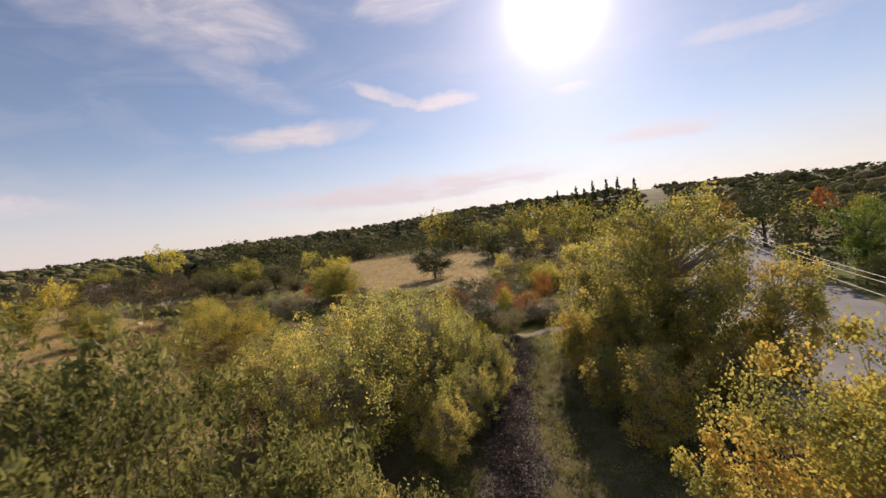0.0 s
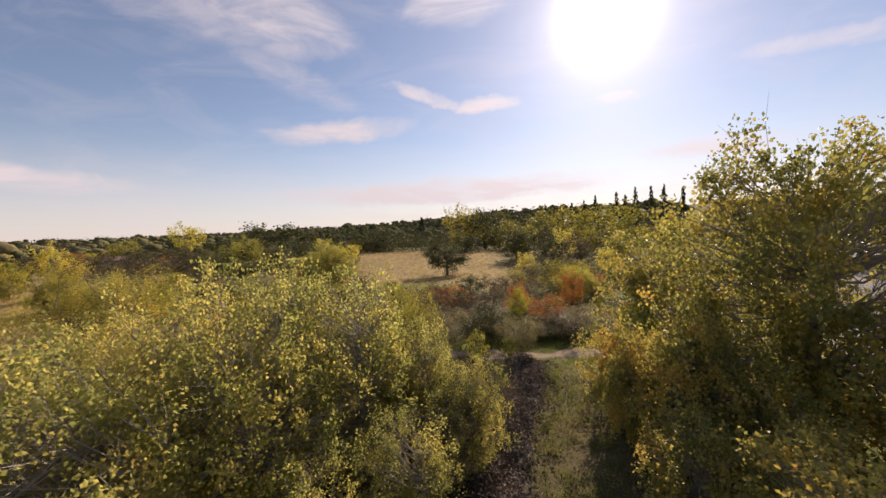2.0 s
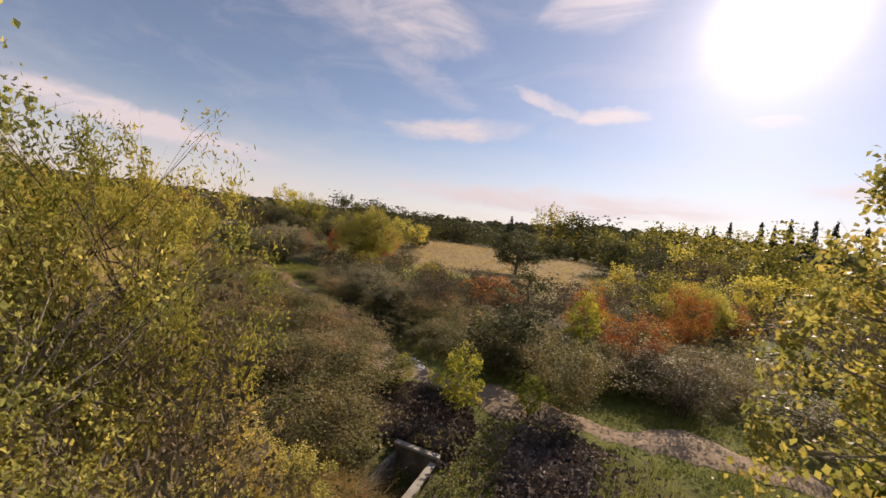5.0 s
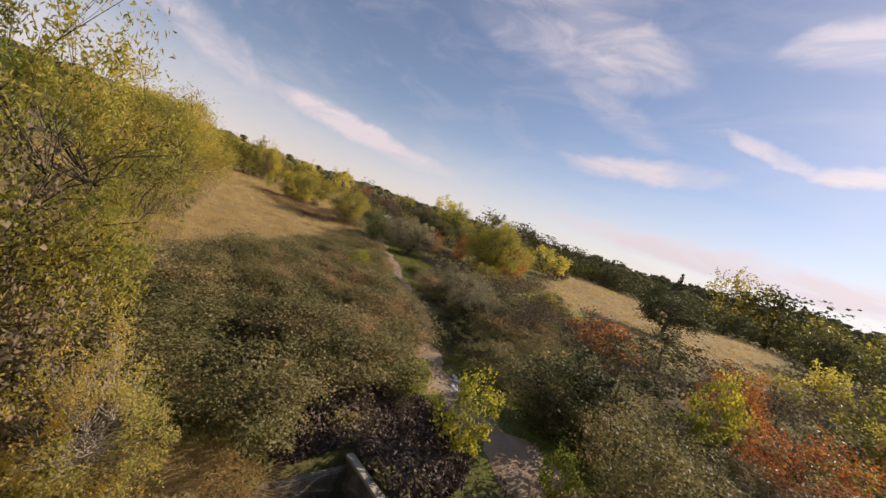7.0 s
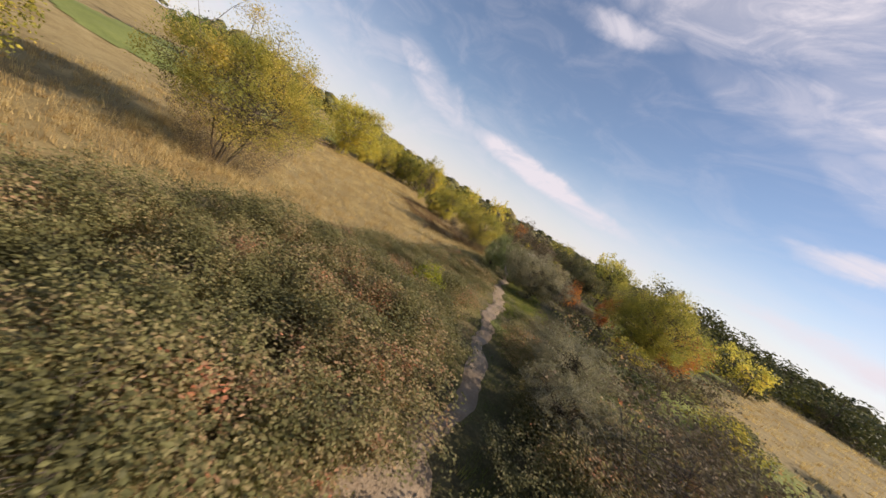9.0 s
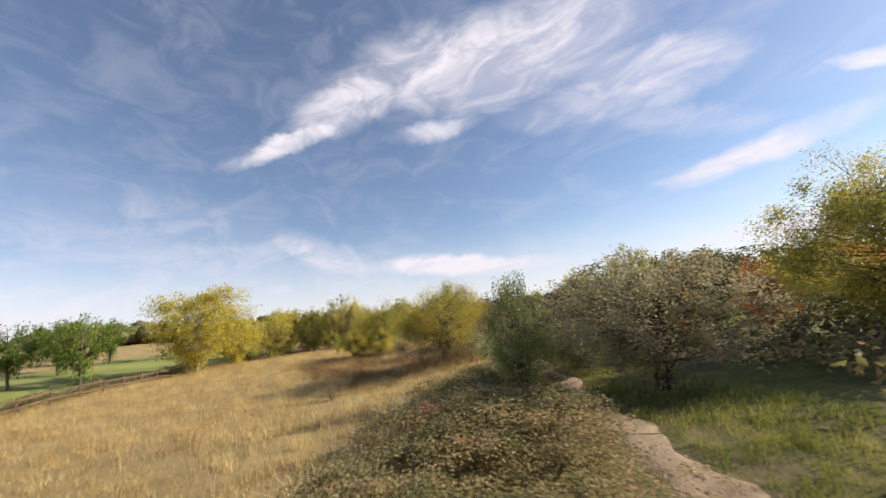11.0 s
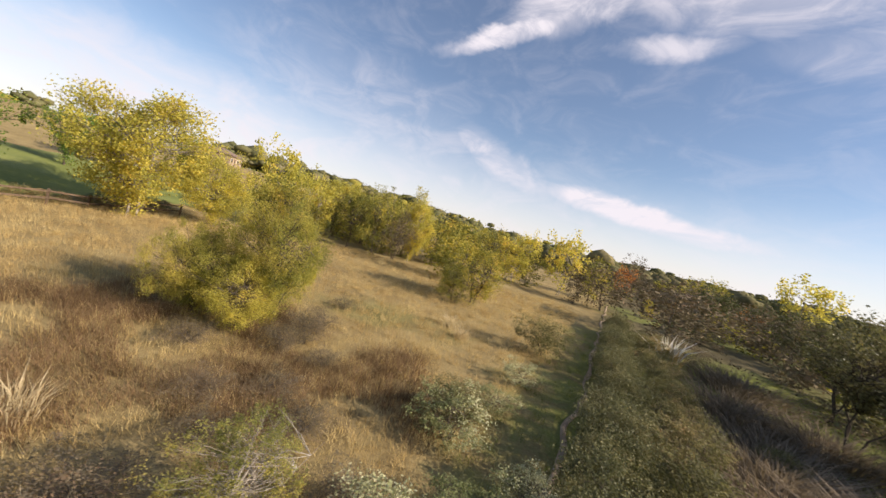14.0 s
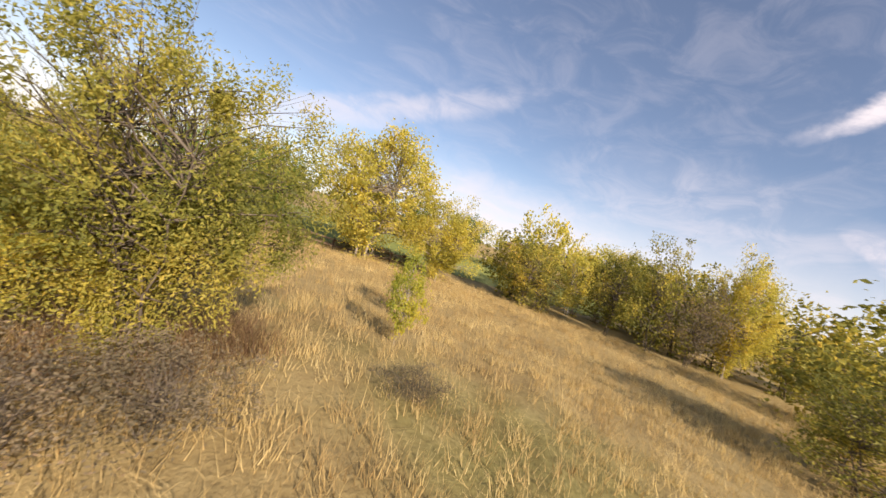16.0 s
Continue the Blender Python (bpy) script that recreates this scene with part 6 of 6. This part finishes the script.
def car(x, y, z, turn):
    ob = thing("car", x, y, z, "dark grey parked car at the kerb", "car", "", turn)
    part("body", loft([(-2.2, 0.72, 0.35, 0.85, 0.62), (-2.05, 0.86, 0.25, 0.98, 0.74), (-1.2, 0.90, 0.22, 1.02, 0.78), (0.9, 0.90, 0.22, 0.98, 0.78), (1.9, 0.86, 0.24, 0.84, 0.72), (2.2, 0.70, 0.32, 0.70, 0.58)]), CAR_PAINT, ob)
    part("roof", loft([(-1.75, 0.74, 0.97, 1.08, 0.66), (-1.15, 0.74, 0.97, 1.48, 0.58), (0.1, 0.74, 0.97, 1.52, 0.58), (0.95, 0.74, 0.95, 1.04, 0.66)]), CAR_PAINT, ob)
    for s in (-1, 1):
        for cx, wide in ((-0.62, 0.85), (0.24, 0.72)):
            pane = bmesh.new()
            h0, h1 = 1.02, 1.40
            pts = [(cx - wide / 2, 0.765 * s, h0), (cx + wide / 2, 0.765 * s, h0), (cx + wide / 2 - 0.16, 0.645 * s, h1), (cx - wide / 2 + 0.08, 0.645 * s, h1)]
            front = [pane.verts.new(p) for p in pts]
            back_ = [pane.verts.new((p[0], p[1] - 0.02 * s, p[2])) for p in pts]
            pane.faces.new(front)
            pane.faces.new(back_[::-1])
            for k in range(4):
                pane.faces.new((front[k], back_[k], back_[(k + 1) % 4], front[(k + 1) % 4]))
            part("window", pane, PANE, ob)
        part("headlight", box(2.08, 0.58 * s, 0.62, 0.16, 0.30, 0.14, 0.03), LAMP_GLASS, ob)
        part("tail_light", box(-2.12, 0.62 * s, 0.78, 0.12, 0.24, 0.16, 0.02), TAIL_GLASS, ob)
        part("wing_mirror", box(0.72, 0.96 * s, 1.02, 0.14, 0.2, 0.13, 0.03), CAR_PAINT, ob)
        for cx in (-1.35, 1.35):
            bm = bmesh.new()
            bmesh.ops.create_cone(bm, cap_ends=True, segments=24, radius1=0.32, radius2=0.32, depth=0.2, matrix=Matrix.Translation((cx, 0.82 * s, 0.32)) @ Matrix.Rotation(radians(90), 4, "X"))
            bmesh.ops.bevel(bm, geom=[e for e in bm.edges if len(e.link_faces[0].verts) > 4 or len(e.link_faces[-1].verts) > 4], offset=0.03, segments=2, affect="EDGES")
            wheel = part("wheel", bm, RUBBER, ob)
            bm = bmesh.new()
            bmesh.ops.create_cone(bm, cap_ends=True, segments=20, radius1=0.2, radius2=0.17, depth=0.03, matrix=Matrix.Translation((cx, 0.93 * s, 0.32)) @ Matrix.Rotation(radians(-90 * s), 4, "X"))
            part("rim", bm, CABLE, wheel)
    for cx, sx, zz in ((0.62, 0.5, 1.30), (-1.52, 0.4, 1.28)):
        screen = bmesh.new()
        a, b = (0.98, 0.12) if cx > 0 else (-1.76, -1.17)
        pts = [(a, -0.6, 1.06), (a, 0.6, 1.06), (b + (0.08 if cx > 0 else -0.02), 0.52, 1.49), (b + (0.08 if cx > 0 else -0.02), -0.52, 1.49)]
        front = [screen.verts.new(Vector(p) + Vector((0.015 if cx > 0 else -0.015, 0, 0.02))) for p in pts]
        back_ = [screen.verts.new(Vector(p) - Vector((0.02 if cx > 0 else -0.02, 0, 0.02))) for p in pts]
        screen.faces.new(front)
        screen.faces.new(back_[::-1])
        for k in range(4):
            screen.faces.new((front[k], back_[k], back_[(k + 1) % 4], front[(k + 1) % 4]))
        part("windscreen" if cx > 0 else "rear_window", screen, PANE, ob)
    return ob


CARX, CARY = 32.0, 27.7
car(CARX, CARY, gz(CARX, CARY) + 0.12, 62)
